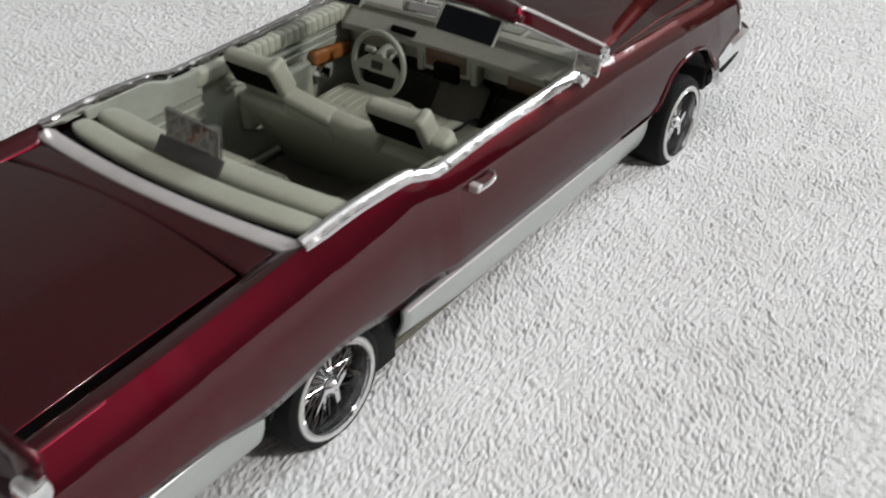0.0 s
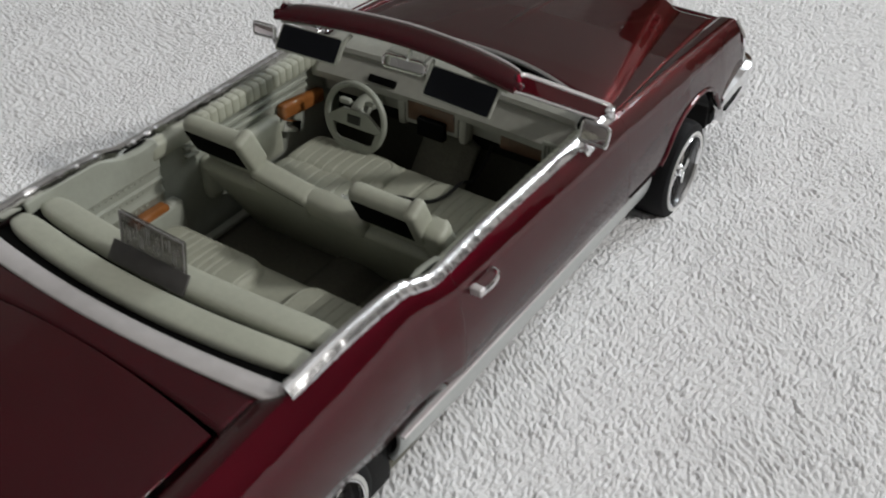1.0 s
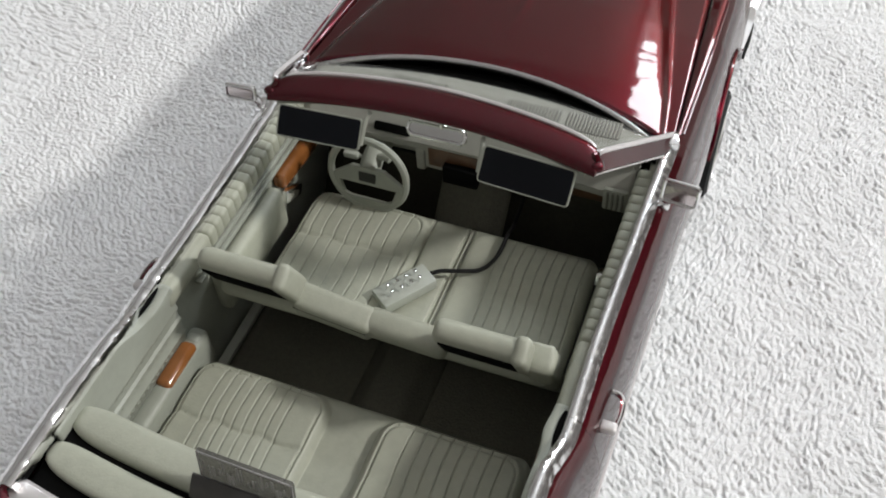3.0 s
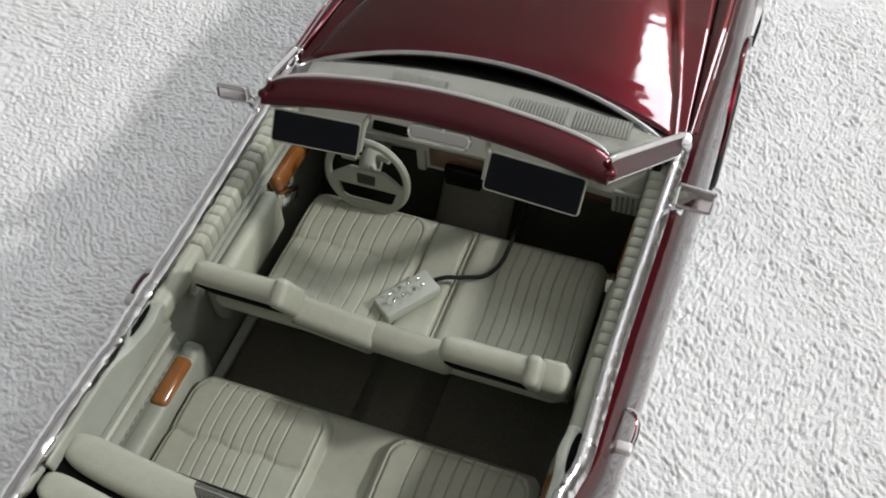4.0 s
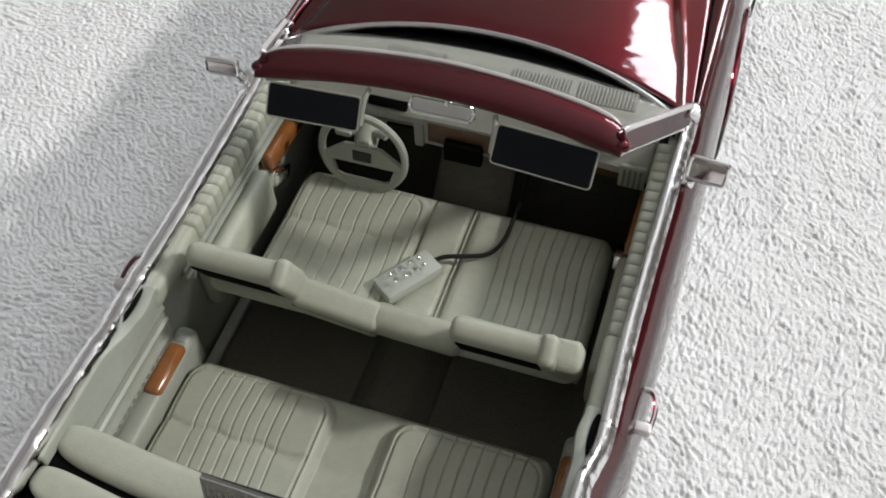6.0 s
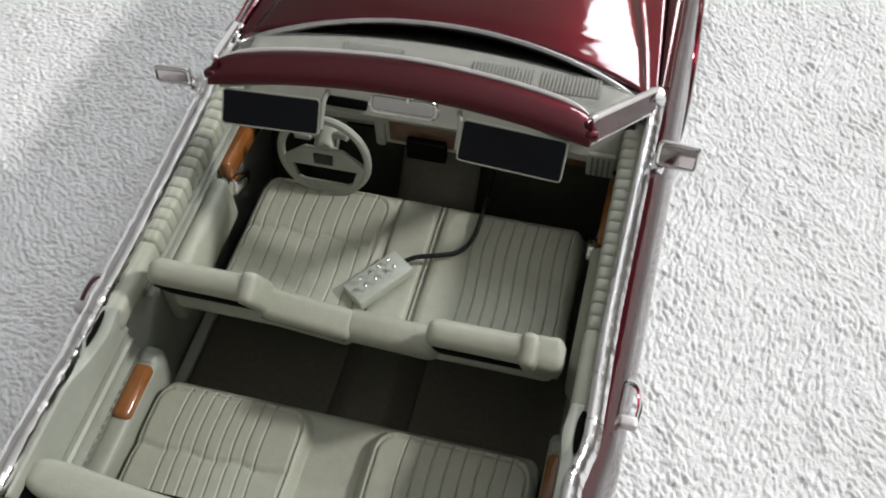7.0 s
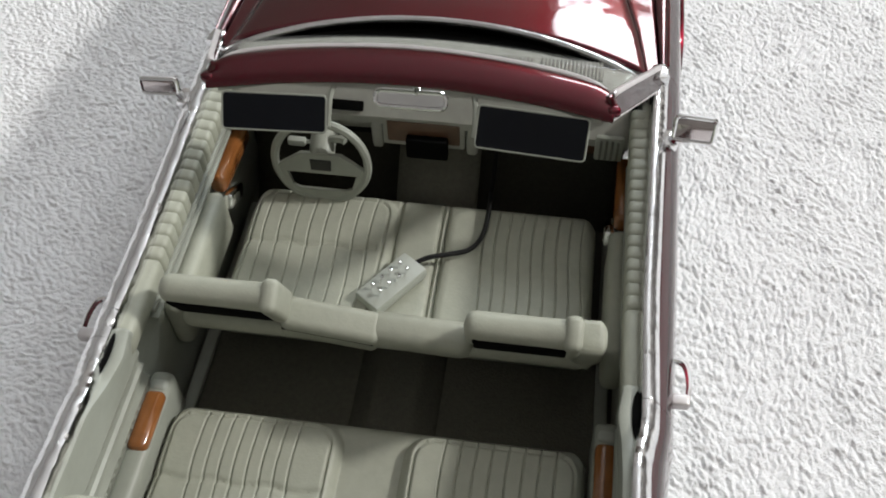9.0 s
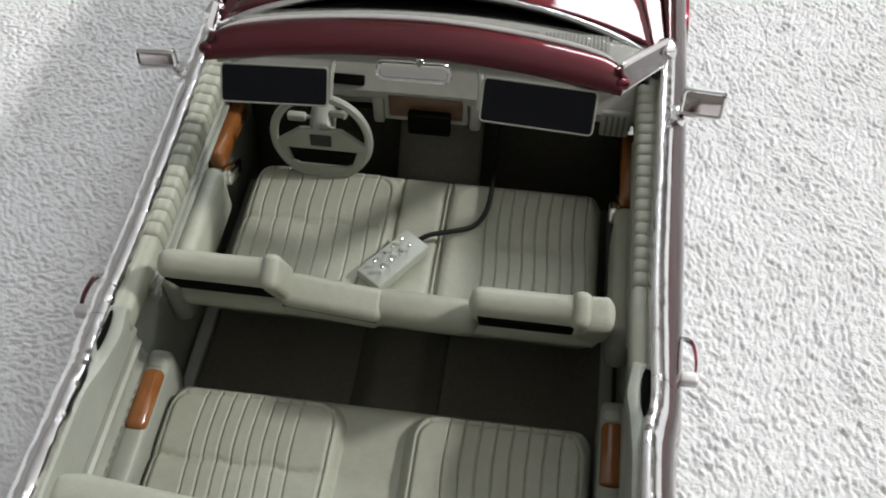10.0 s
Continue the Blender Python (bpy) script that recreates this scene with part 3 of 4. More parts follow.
# windscreen, pillars and header
bm = sheet(lambda u, v: ((-1 + 2 * u) * (30.2 - 5.3 * v), (53.2 - 19.2 * v) - (3.8 - 0.4 * v) * (2 * u - 1) ** 2 + 0.9 * math.sin(math.pi * v),
                         35.8 + 12.7 * v - 0.5 * v * (2 * u - 1) ** 2), 40, 14)
glass = part("windscreen", bm, GLASS, car, "clear curved windscreen", solid=0.25, facing=(0, 1, 1))
glass.visible_shadow = False


def header_at(u, v):
    f = 2 * u - 1
    end = max(0.5, math.sqrt(max(0.0, 1 - max(0.0, (abs(f) - 0.86) / 0.14) ** 2)))
    cap = 1.0 if abs(f) < 0.99 else 0.0
    yr, yf = 29.5 - 2.7 * f * f, 34.9 - 3.3 * f * f
    yf = yr + 2.6 + (yf - yr - 2.6) * end
    a = 2 * math.pi * v
    c, s_ = math.cos(a), math.sin(a)
    c = math.copysign(abs(c) ** 0.85, c)
    mid, half = (yr + yf) / 2, (yf - yr) / 2
    z = 48.5 - 1.0 * f * f + 0.16 * half * c * cap + (1.25 if s_ > 0 else 0.75) * s_ * (0.35 + 0.65 * end) * cap
    return 25.9 * f, mid + half * c * cap, z


bm = sheet(header_at, 80, 22)
bmesh.ops.remove_doubles(bm, verts=bm.verts[:], dist=1e-4)
header = part("windscreen_header", bm, PAINT, car, "candy red rounded windscreen header", angle=60)
bm = sweep([(-25.4, 29.4, 47.4), (-22.5, 32.5, 48.3), (-13, 34.3, 48.9), (0, 35.2, 49.15), (13, 34.3, 48.9), (22.5, 32.5, 48.3), (25.4, 29.4, 47.4)], 60, ring_profile(0.42, 8))
part("header_trim", bm, BRIGHT, header, "bright strip on the front edge of the header")
bm = sweep([(-24, 28.0, 46.9), (-13, 30.4, 47.4), (0, 31.2, 47.6), (13, 30.4, 47.4), (24, 28.0, 46.9)], 40, slab_profile(1.4, 0.6, 0.15))
part("header_lining", bm, GREY_PANEL, header, "grey lining under the header")
for s in (1, -1):
    path = [(s * 32.4, 48.6, 35.8), (s * 29.2, 39.8, 41.4), (s * 25.7, 30.2, 47.5), (s * 24.9, 28.5, 48.2)]
    up = (s * 0.85, -0.15, 0.5)
    pl = part("windscreen_pillar", sweep(path, 16, slab_profile(2.9, 0.6, 0.15), up=up), PAINT, car, "candy red pillar edged with bright foil")
    for dy, dz in ((1.2, 0.95), (-1.2, -0.95)):
        bm = sweep([(x, y + dy, z + dz) for x, y, z in path], 16, slab_profile(0.7, 0.75, 0.15), up=up)
        part("pillar_trim", bm, BRIGHT, pl)
    part("header_corner", block(s * 25.0, 29.3, 47.5, 2.0, 3.6, 1.5, 0.7, (-16, 0, s * 14), seg=3), PAINT, header, "red corner where header meets pillar")
    part("pillar_foot", block(s * 32.6, 49.4, 35.6, 2.2, 3.0, 2.0, 0.5, (0, 0, s * 12)), FOIL, pl, "wrinkled foil at the foot of the pillar")

# sun visors, driving mirror
for x, w, tall, yaw in ((-16.7, 13.4, 4.8, 3.0), (15.7, 13.8, 5.4, -4.0)):
    m = pose(x, 26.5, 44.55 + 0.4 * (tall - 4.8), -39, 0, yaw)
    v = part("sun_visor", placed(board(w, tall, 0.5, -0.2, 0.5), m), GREY_PANEL, car, "black faced sun visor with grey rim", bevel=0.2)
    part("visor_rim", placed(rim(w - 0.2, tall - 0.2, 0.5, 0.15), m @ Matrix.Translation((0, -0.25, 0))), GREY_PANEL, v)
    part("visor_face", placed(board(w - 0.35, tall - 0.35, 0.4, -0.36, -0.18), m), VISOR, v, smooth=False)
    e = 1 if x < 0 else -1
    bm = tube([m @ Vector((e * (w / 2 + 0.1), 0, -1.5)), m @ Vector((e * (w / 2 + 0.3), 0, 2.0)), (x + e * (w / 2 + 0.6), 29.6, 47.0)], 8, 0.38)
    part("visor_arm", bm, GREY_PANEL, v)
m = pose(-0.5, 33.2, 42.3, -30, -4, -3)
rv = part("driving_mirror", placed(board(9.6, 2.3, 0.9, -0.1, 0.8), m), CHROME, car, "chrome driving mirror", bevel=0.2)
part("mirror_rim", placed(rim(9.4, 2.1, 0.85, 0.34), m @ Matrix.Translation((0, -0.15, 0))), CHROME, rv)
part("mirror_glass", placed(board(8.8, 1.6, 0.6, -0.3, -0.05), m), CHROME, rv, smooth=False)
part("mirror_stalk", tube([(0.2, 33.6, 43.0), (0.3, 33.9, 45.0), (0.3, 33.5, 47.6)], 8, 0.5), CHROME, rv)

# dashboard
DASH = ((53.0, 35.7), (47.2, 35.3), (45.4, 34.9), (44.9, 34.2), (45.3, 33.5), (43.0, 31.6), (41.6, 30.3), (41.7, 28.9), (44.4, 28.5), (45.0, 24.6), (53.0, 24.6))
bm = sheet(lambda u, v: (-29 + 58 * u, DASH[round(v * 10)][0] - 4.2 * (2 * u - 1) ** 2 * (1 if v < 0.05 else 0.3), DASH[round(v * 10)][1]), 40, 10)
dash = part("dashboard", bm, GREY_DASH, car, "grey moulded dashboard", solid=0.5, angle=30, facing=(0, -1, 0.2))
for x0, x1 in ((-15.0, -5.5), (5.2, 14.4), (15.6, 24.6)):
    part("vent_recess", block((x0 + x1) / 2, 49.0, 35.55, x1 - x0, 3.6, 0.3, 0.1, (7, 0, 0)), VENT, dash)
    for i in range(int((x1 - x0) / 0.56)):
        part("vent_slat", block(x0 + 0.3 + 0.56 * i, 49.0, 35.66, 0.30, 3.5, 0.3, 0.08, (7, 0, 0)), GREY_DASH, dash)
part("instrument_slot", block(-12.6, 42.3, 31.4, 6.4, 0.9, 1.5, 0.2, (-40, 0, 0)), VOID, dash, "black instrument window")
part("radio_panel", block(-0.6, 42.9, 27.4, 12.4, 2.4, 5.6, 0.4), GREY_DASH, dash)
for x in (-7.6, 6.6):
    part("stack_rib", block(x, 43.0, 26.5, 1.7, 3.0, 5.4, 0.5), GREY_DASH, dash)
part("wood_panel", block(-0.6, 41.7, 27.7, 10.8, 0.5, 4.0, 0.15), BROWN, dash, "brown wood trim")
part("ash_tray", block(0.0, 41.0, 25.4, 6.2, 1.6, 3.8, 0.3), VOID, dash)
part("glove_box", block(20.2, 43.9, 26.4, 12.6, 0.8, 3.6, 0.2, (-4, 0, 0)), BROWN, dash, "brown wood glove box lid")
part("side_vent", block(26.4, 40.6, 29.0, 4.0, 0.8, 4.6, 0.3), GREY_PANEL, dash)
for i in range(4):
    part("vent_slat", block(25.2 + 0.8 * i, 40.1, 29.0, 0.36, 0.3, 3.6, 0.05), VENT, dash)
# solid black block painted in for the shade below the dashboard
part("under_dash_shade", block(0, 52.5, 17, 56, 6, 15, 0.5), BLACK, car, "black block standing in for the shade under the dashboard")

# steering wheel
wheel_m = pose(-15.1, 36.4, 25.1, -10, 0, 0) @ Matrix.Scale(0.95, 4)
steer = bmesh.new()
R = 7.35
sweep([wheel_m @ Vector((R * math.cos(a), 0, R * math.sin(a))) for a in np.linspace(0, 2 * math.pi, 49)[:-1]], 0, ring_profile(0.64, 8), up=(0, 1, 0), bm=steer, closed=True)
steering = part("steering_wheel", steer, GREY_PANEL, car, "grey two-spoke steering wheel")


def plate(name, outline, y0, thick, mat, label=""):
    bm = bmesh.new()
    a = [bm.verts.new(wheel_m @ Vector((x, y0, z))) for x, z in outline]
    b = [bm.verts.new(wheel_m @ Vector((x, y0 + thick, z))) for x, z in outline]
    bm.faces.new(a)
    bm.faces.new(b[::-1])
    for i in range(len(a)):
        j = (i + 1) % len(a)
        bm.faces.new((a[i], a[j], b[j], b[i]))
    return part(name, bm, mat, steering, label, smooth=False, bevel=0.15)


plate("spoke_plate", [(-7.1, -1.0), (-3.2, 1.7), (3.2, 1.7), (7.1, -1.0), (5.6, -2.0), (-5.6, -2.0)], -0.5, 0.9, GREY_PANEL)
for e in (1, -1):
    plate("spoke", [(e * 7.1, -0.9), (e * 5.5, -2.0), (e * 4.7, -4.6), (e * 5.6, -5.0)], -0.45, 0.8, GREY_PANEL)
plate("lower_plate", [(-4.8, -4.6), (-3.6, -5.2), (3.6, -5.2), (4.8, -4.6), (5.6, -5.0), (3.0, -7.0), (-3.0, -7.0), (-5.6, -5.0)], -0.4, 0.7, GREY_PANEL)
plate("horn_badge", [(-1.6, -1.2), (1.6, -1.2), (1.7, 0.8), (-1.7, 0.8)], -0.75, 0.3, BADGE, "dark horn badge")
part("column", tube([wheel_m @ Vector((0, 0.4, 0.4)), (-15.4, 40.0, 26.4), (-15.4, 43.5, 26.2)], 8, 1.9, 14), GREY_PANEL, steering)
part("indicator_stalk", tube([(-15.8, 38.8, 26.6), (-18.0, 38.6, 26.9)], 2, 0.35), GREY_PANEL, steering)
part("stalk_knob", block(-19.0, 38.5, 26.9, 2.8, 1.2, 1.3, 0.4), BOX, steering)
part("gear_lever", tube([(-14.0, 39.0, 27.4), (-12.4, 38.6, 28.0), (-11.6, 38.3, 28.0)], 6, 0.6), GREY_PANEL, steering)

# cabin floor and side linings
bm = block(0, 14, 6.0, 65, 84, 1.6, 0.2)
part("cabin_floor", bm, CARPET, car, "dark carpeted cabin floor")
bm = sheet(lambda u, v: (-6.2 + 12.4 * u, -24 + 70 * v, 6.8 + 3.0 * ease(min(1, 3.4 * (0.5 - abs(u - 0.5))))), 16, 20)
part("tunnel", bm, HUMP, car, "carpeted transmission tunnel", solid=0.4)
for s in (1, -1):
    part("sill_end", block(s * 29.0, -21.5, 11.0, 7.4, 6.0, 14.0, 0.4), BLACK, car, "black end of the sill behind the seats")
for yc, ln in ((82, 40), (-36, 34)):
    part("inner_fender", block(0, yc, 13.5, 50, ln, 19, 0.5), BLACK, car, "black inner body between the wheels")
# the toe board takes the carpet darkened for shade
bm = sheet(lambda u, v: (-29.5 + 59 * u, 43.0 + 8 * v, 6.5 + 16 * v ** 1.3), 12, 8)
part("toe_board", bm, FOOTWELL_DIM, car, "carpeted toe board, coloured dark for the shade under the dashboard", solid=0.5)
bm = sheet(lambda u, v: (-5.2 + 12.8 * u, 35.5 + 11.5 * v, 9.0 + 12 * v ** 1.2 + 1.8 * ease(min(1, 4 * (0.5 - abs(u - 0.5))))), 16, 10)
part("tunnel_front", bm, HUMP, car, "carpeted hump rising to the dashboard", solid=0.4)
part("chassis", block(0, 15, 4.4, 52, 186, 1.6, 0.4), BLACK, car, "black chassis plate under the body")
rib = None
for s in (1, -1):
    part("sill_plate", block(s * 28.7, 19, 8.4, 1.8, 44, 1.2, 0.35), GREY_PANEL, car, "grey sill plate along the cabin floor")
    part("inner_sill", block(s * 32.3, 22.5, 13.4, 1.6, 83, 10.0, 0.3), BLACK, car, "black inner side of the sill")
    card = part("door_card", block(s * 30.9, 24, 20.2, 1.2, 52, 26.5, 0.4), GREY_PANEL, car, "grey door lining with ribbed padding on top")
    wall = [(31.4, 34.2), (29.5, 34.35), (29.0, 34.1), (28.85, 33.4), (29.3, 29.6), (29.15, 29.2), (29.2, 28.8), (29.6, 28.5), (29.6, 26.9), (29.2, 26.6), (29.2, 26.2),
            (29.6, 25.9), (29.6, 24.1), (29.25, 23.8), (29.25, 23.4), (29.6, 23.1), (29.7, 14.0), (29.7, 7.2)]

    def lining(u, v, s=s, wall=wall):
        x, z = wall[round(v * (len(wall) - 1))]
        y = -1.2 - 26.6 * u
        scallop = 0.9 * math.exp(-((y + 5.0) / 2.3) ** 2) if v < 0.3 and z > 33 else 0.0
        rise = 2.0 * ease((-7.5 - y) / 7) if z > 33 else 0.0
        return s * (x - 0.5 * scallop), y, z + rise
    quarter = part("quarter_card", sheet(lining, 60, len(wall) - 1), GREY_PANEL, car, "grey rear side lining with stitched mouldings", solid=0.8, angle=50, facing=(-s, 0, 0.1))
    for z in (28.2, 25.6, 22.7):
        for k in range(11):
            part("stitch", block(s * 29.55, -5.5 - 1.3 * k, z, 0.3, 0.7, 0.28, 0.1), GREY_PANEL, quarter)
    for i in range(18):
        ob = bpy.data.objects.new("rib", rib.data) if rib else part("rib", block(0, 0, 0, 3.0, 2.3, 3.6, 0.75, seg=3), GREY, None)
        if rib:
            scene.collection.objects.link(ob)
        rib = rib or ob
        ob.parent = card
        ob.location = (s * 30.4 * MM, (10.9 + 1.9 * i) * MM, 32.0 * MM)
    part("pad_base", block(s * 31.2, 27.5, 32.5, 1.6, 36.0, 2.3, 0.4), GREY, card)
    part("pad", block(s * 30.3, 3.6, 32.0, 3.0, 12.8, 3.5, 0.9, seg=3), GREY, card)
    part("moulding", block(s * 29.9, 22, 28.9, 1.4, 34, 1.0, 0.35), GREY_PANEL, card)
    part("moulding", block(s * 29.8, 22, 27.2, 1.4, 34, 0.7, 0.25), GREY_PANEL, card)
    part("armrest", block(s * 29.0, 18.5, 21.0, 3.0, 21, 9.0, 1.3, seg=3), GREY, card, "padded grey armrest")
    part("wood_trim", block(s * 29.2, 36.4, 24.2, 2.6, 13.0, 3.4, 1.0, (-6, 0, 0), seg=4), AMBER, card, "glossy amber wood trim")
    part("door_latch", block(s * 27.5, 31.0, 22.0, 1.4, 5.2, 2.4, 0.4, (-25, 0, 0)), CHROME, card, "chrome inner door latch")
    rest = part("rear_armrest", block(s * 28.6, -9.3, 17.6, 3.2, 20.6, 8.0, 1.0, seg=3), GREY_PANEL, car, "grey rear armrest with amber inlay")
    part("rear_wood_trim", block(s * 28.5, -6.4, 21.3, 2.7, 8.4, 1.9, 0.85, seg=4), AMBER, rest, "glossy amber wood trim on the rear armrest")
    part("inlay_rim", block(s * 28.5, -1.2, 21.2, 2.2, 1.6, 1.3, 0.5, seg=3), BOX, rest)


# seats: pleated cushions shaped by height
def seat_cushion(name, x0, x1, yb, yf, z, pleats, seams, buckets, label):
    def top(x, y):
        h = 0.0
        for a, b, lift in buckets:
            if a <= x <= b:
                dx, dy, r = min(x - a, b - x), yf - 0.8 - y, 4.0
                w = r - math.hypot(r - dx, r - dy) if dx < r and dy < r else min(dx, dy)
                h = lift * (1 - (1 - min(1.0, max(0.0, w) / 1.6)) ** 2) - (0.45 * math.exp(-((w - 1.5) / 0.17) ** 2) if lift > 1 else 0.0)
        for q in pleats:
            bend = 0.25 * math.sin((y - yb) / (yf - yb) * 7.0)
            h -= 0.30 * math.exp(-((x - q - bend) / 0.10) ** 2)
        for q in seams:
            h -= 0.7 * math.exp(-((x - q) / 0.26) ** 2)
        mid = yb + 0.52 * (yf - yb) + 0.25 * math.sin(x * 0.9)
        h -= 0.25 * math.exp(-((y - mid) / 1.6) ** 2) + (0.38 * math.exp(-((y - mid) / 0.34) ** 2) if x < -5.5 else 0.0)
        return z + h
    nx, ny = 560, 90

    def at(u, v):
        x = x0 + (x1 - x0) * u
        side = min(x - x0, x1 - x)
        r = 2.2
        drop_side = r - math.sqrt(max(0.0, r * r - max(0.0, r - side) ** 2))
        if v < 0.2:
            k = v / 0.2
            return x, yf - 0.35 * (1 - k) - 1.0 * drop_side, 7.0 + (z - 2.2 - 7.0) * k - 0.2 * drop_side
        k = (v - 0.2) / 0.8
        d = k * (yf - yb + 1.0)
        if d < 2.6:
            a = d / 2.6 * math.pi / 2
            y, zz = yf - 2.2 * (1 - math.cos(a)), z - 2.2 + 2.2 * math.sin(a)
        else:
            y, zz = yf - 2.2 - (d - 2.6) * (yf - 2.2 - yb) / (yf - yb + 1.0 - 2.6), z
        return x, y - 1.0 * drop_side, zz + (top(x, y) - z) * ease(d / 2.6) - drop_side
    bm = sheet(at, nx, ny)
    ob = part(name, bm, GREY, car, label, solid=0.6, angle=70)
    return ob


seat_cushion("front_seat_cushion", -26.0, 26.2, 14.0, 37.8, 17.6, [-22.6 + 2.25 * i for i in range(8)] + [9.9 + 1.8 * i for i in range(9)],
             [-3.2, 3.2, 4.0], [(-26.0, -3.2, 1.1), (-3.2, 3.2, 0.3), (4.0, 26.3, 0.5)], "grey pleated bench seat cushion")
seat_cushion("rear_seat_cushion", -27.4, 26.6, -24, -0.8, 17.2, [-21.9 + 1.75 * i for i in range(8)] + [8.9 + 2.0 * i for i in range(8)],
             [], [(-27.4, -3.9, 1.8), (3.7, 26.6, 1.8)], "grey pleated rear seat cushion")
bm = sheet(lambda u, v: (-27.6 + 55.2 * u, -22.2 - 3.6 * v + 0.6 * (2 * u - 1) ** 2, 15 + 18.5 * v), 30, 8)
part("rear_seat_back", bm, GREY, car, "grey rear seat backrest", solid=1.0, facing=(0, 1, 0.3))
cushion_roll(-30.0, 30.0, -26.2, 33.7, 2.6, 1.8, 2.4, "rear_seat_top_roll", "padded grey roll on top of the rear seat")

# front backrests and head restraints
def bolster(w, hy, hz, waist):
    """A stuffed bolster across x with rounded ends and a hollow in its top edge."""
    def at(u, v):
        f = 2 * u - 1
        a = 2 * math.pi * v
        end = max(0.0, 1 - abs(f) ** 14) ** 0.5
        c_, s_ = math.cos(a), math.sin(a)
        z = hz * (0.35 + 0.65 * end) * math.copysign(abs(s_) ** 0.65, s_) - (waist * (1 - f * f) + 0.5 * (f < 0) * f * f if s_ > 0 else 0.0)
        return w / 2 * f, hy * end * math.copysign(abs(c_) ** 0.7, c_), z
    bm = sheet(at, 40, 24)
    bmesh.ops.remove_doubles(bm, verts=bm.verts[:], dist=1e-4)
    return bm


fb = part("front_seat_back", block(-0.3, 12.6, 17.2, 53.0, 3.4, 24.0, 1.4, (31, 0, 0), seg=3), GREY, car, "grey bench backrest seen from behind")
part("back_shoulder", block(-6.8, 6.4, 28.4, 12.6, 4.2, 5.4, 1.1, (18, 8, 0), seg=4), GREY, fb)
# thin black strip paints the shade of a crease across the shoulder
part("shoulder_crease_shade", block(-6.8, 4.12, 29.0, 11.5, 0.3, 0.22, 0.05, (18, 8, 0)), BLACK, fb)
part("back_centre", block(4.4, 6.7, 27.6, 13.4, 4.2, 5.0, 1.6, (20, 3, 0), seg=4), GREY, fb)
for x, y, z, w in ((-19.1, 4.6, 34.9, 14.8), (17.0, 3.9, 34.9, 13.6)):
    m = pose(x, y, z, 25)
    hr = part("head_restraint", placed(bolster(w, 1.9, 3.8, 0.55), m), GREY, fb, "grey head restraint with black rear recess")
    part("recess", placed(block(0, -1.75, -0.9, w - 2.4, 0.5, 5.4, 0.2), m), VOID, hr, "black recess in the rear of the head restraint")
    part("collar", placed(block(w / 2 - 0.9, 0, -0.1, 2.2, 4.2, 8.0, 0.9, seg=4), m), GREY, hr)
    part("restraint_base", placed(block(0.2, 0.5, -5.2, w - 1.2, 2.8, 5.6, 0.8, seg=3), m), GREY, hr)
bm = block(24.9, 6.3, 30.6, 4.2, 4.2, 7.6, 1.0, (22, 0, 0), seg=3)
bmesh.ops.subdivide_edges(bm, edges=bm.edges[:], cuts=2, use_grid_fill=True)
for v in bm.verts:
    v.co += 0.28 * noise.noise_vector(v.co * 0.55)
part("back_end", bm, GREY, fb, "lumpy glue-marked end of the backrest")


# ---- wheels: built once at the origin, axle along x, outer face towards +x ----
def make_wheel():
    tyre = part("wheel", lathe([(7.6, 3.6), (8.4, 4.2), (9.6, 4.3), (10.5, 3.8), (11.0, 2.4), (11.0, -5.2), (10.5, -6.8), (9.6, -7.3), (7.6, -7.0)]), RUBBER, car,
                "black tyre with narrow whitewall and chrome wire rim")
    part("whitewall", lathe([(8.15, 4.0), (8.3, 4.42), (8.85, 4.48), (9.0, 4.15)]), WHITE, tyre, "narrow white sidewall ring")
    part("rim", lathe([(8.2, 4.2), (8.05, 4.55), (7.85, 4.45), (7.75, 3.9)]), CHROME, tyre, "chrome rim lip")
    part("barrel", lathe([(7.8, 4.0), (7.55, 3.3), (7.2, 1.6), (7.0, -5.0), (2.0, -5.2)]), DARK_CHROME, tyre, "deep dark chrome barrel of the rim")
    bm = bmesh.new()
    for i in range(44):
        a = 2 * math.pi * i / 44
        b = a + (0.28 if i % 2 else -0.28)
        sweep([(2.4 if i % 2 else 0.4, 1.5 * math.cos(a), 1.5 * math.sin(a)), (1.5, 7.25 * math.cos(b), 7.25 * math.sin(b))], 1, ring_profile(0.15, 4), up=(1, 0, 0), bm=bm)
    part("spokes", bm, CHROME, tyre, "crossed chrome wire spokes")
    hub = part("hub", lathe([(0.0, 3.9), (0.9, 3.8), (1.4, 3.2), (1.7, 2.0), (1.9, -2.8)], 20), CHROME, tyre)
    bm = bmesh.new()
    for i in range(3):
        a = 2 * math.pi * i / 3
        block(3.7, 1.7 * math.cos(a), 1.7 * math.sin(a), 0.7, 2.6, 1.0, 0.25, (math.degrees(a), 0, 0), bm=bm)
    part("knock_off", bm, CHROME, hub, "three-winged chrome spinner")
    return tyre


first = make_wheel()
for x, y, z, turn in ((34.5, 80.3, 8.3, 0), (-34.5, 80.3, 8.3, 180), (29.6, -34.6, 9.2, 0), (-29.6, -34.6, 9.2, 180)):
    m = Matrix.Translation((x * MM, y * MM, z * MM)) @ pose(0, 0, 0, 37 * (x > 0), 0, turn)
    if first is not None:
        first.matrix_basis = m
        source, first = first, None
    else:
        copy_thing(source, m)
for y, z in ((80.3, 8.3), (-34.6, 9.2)):
    part("axle", tube([(-30, y, z), (30, y, z)], 2, 1.1), BLACK, car)

# ---- loose things in the cabin ----
remote = part("switch_box", block(-2.1, 20.0, 19.1, 9.8, 4.5, 2.1, 0.4, (0, 0, 54)), BOX, None)
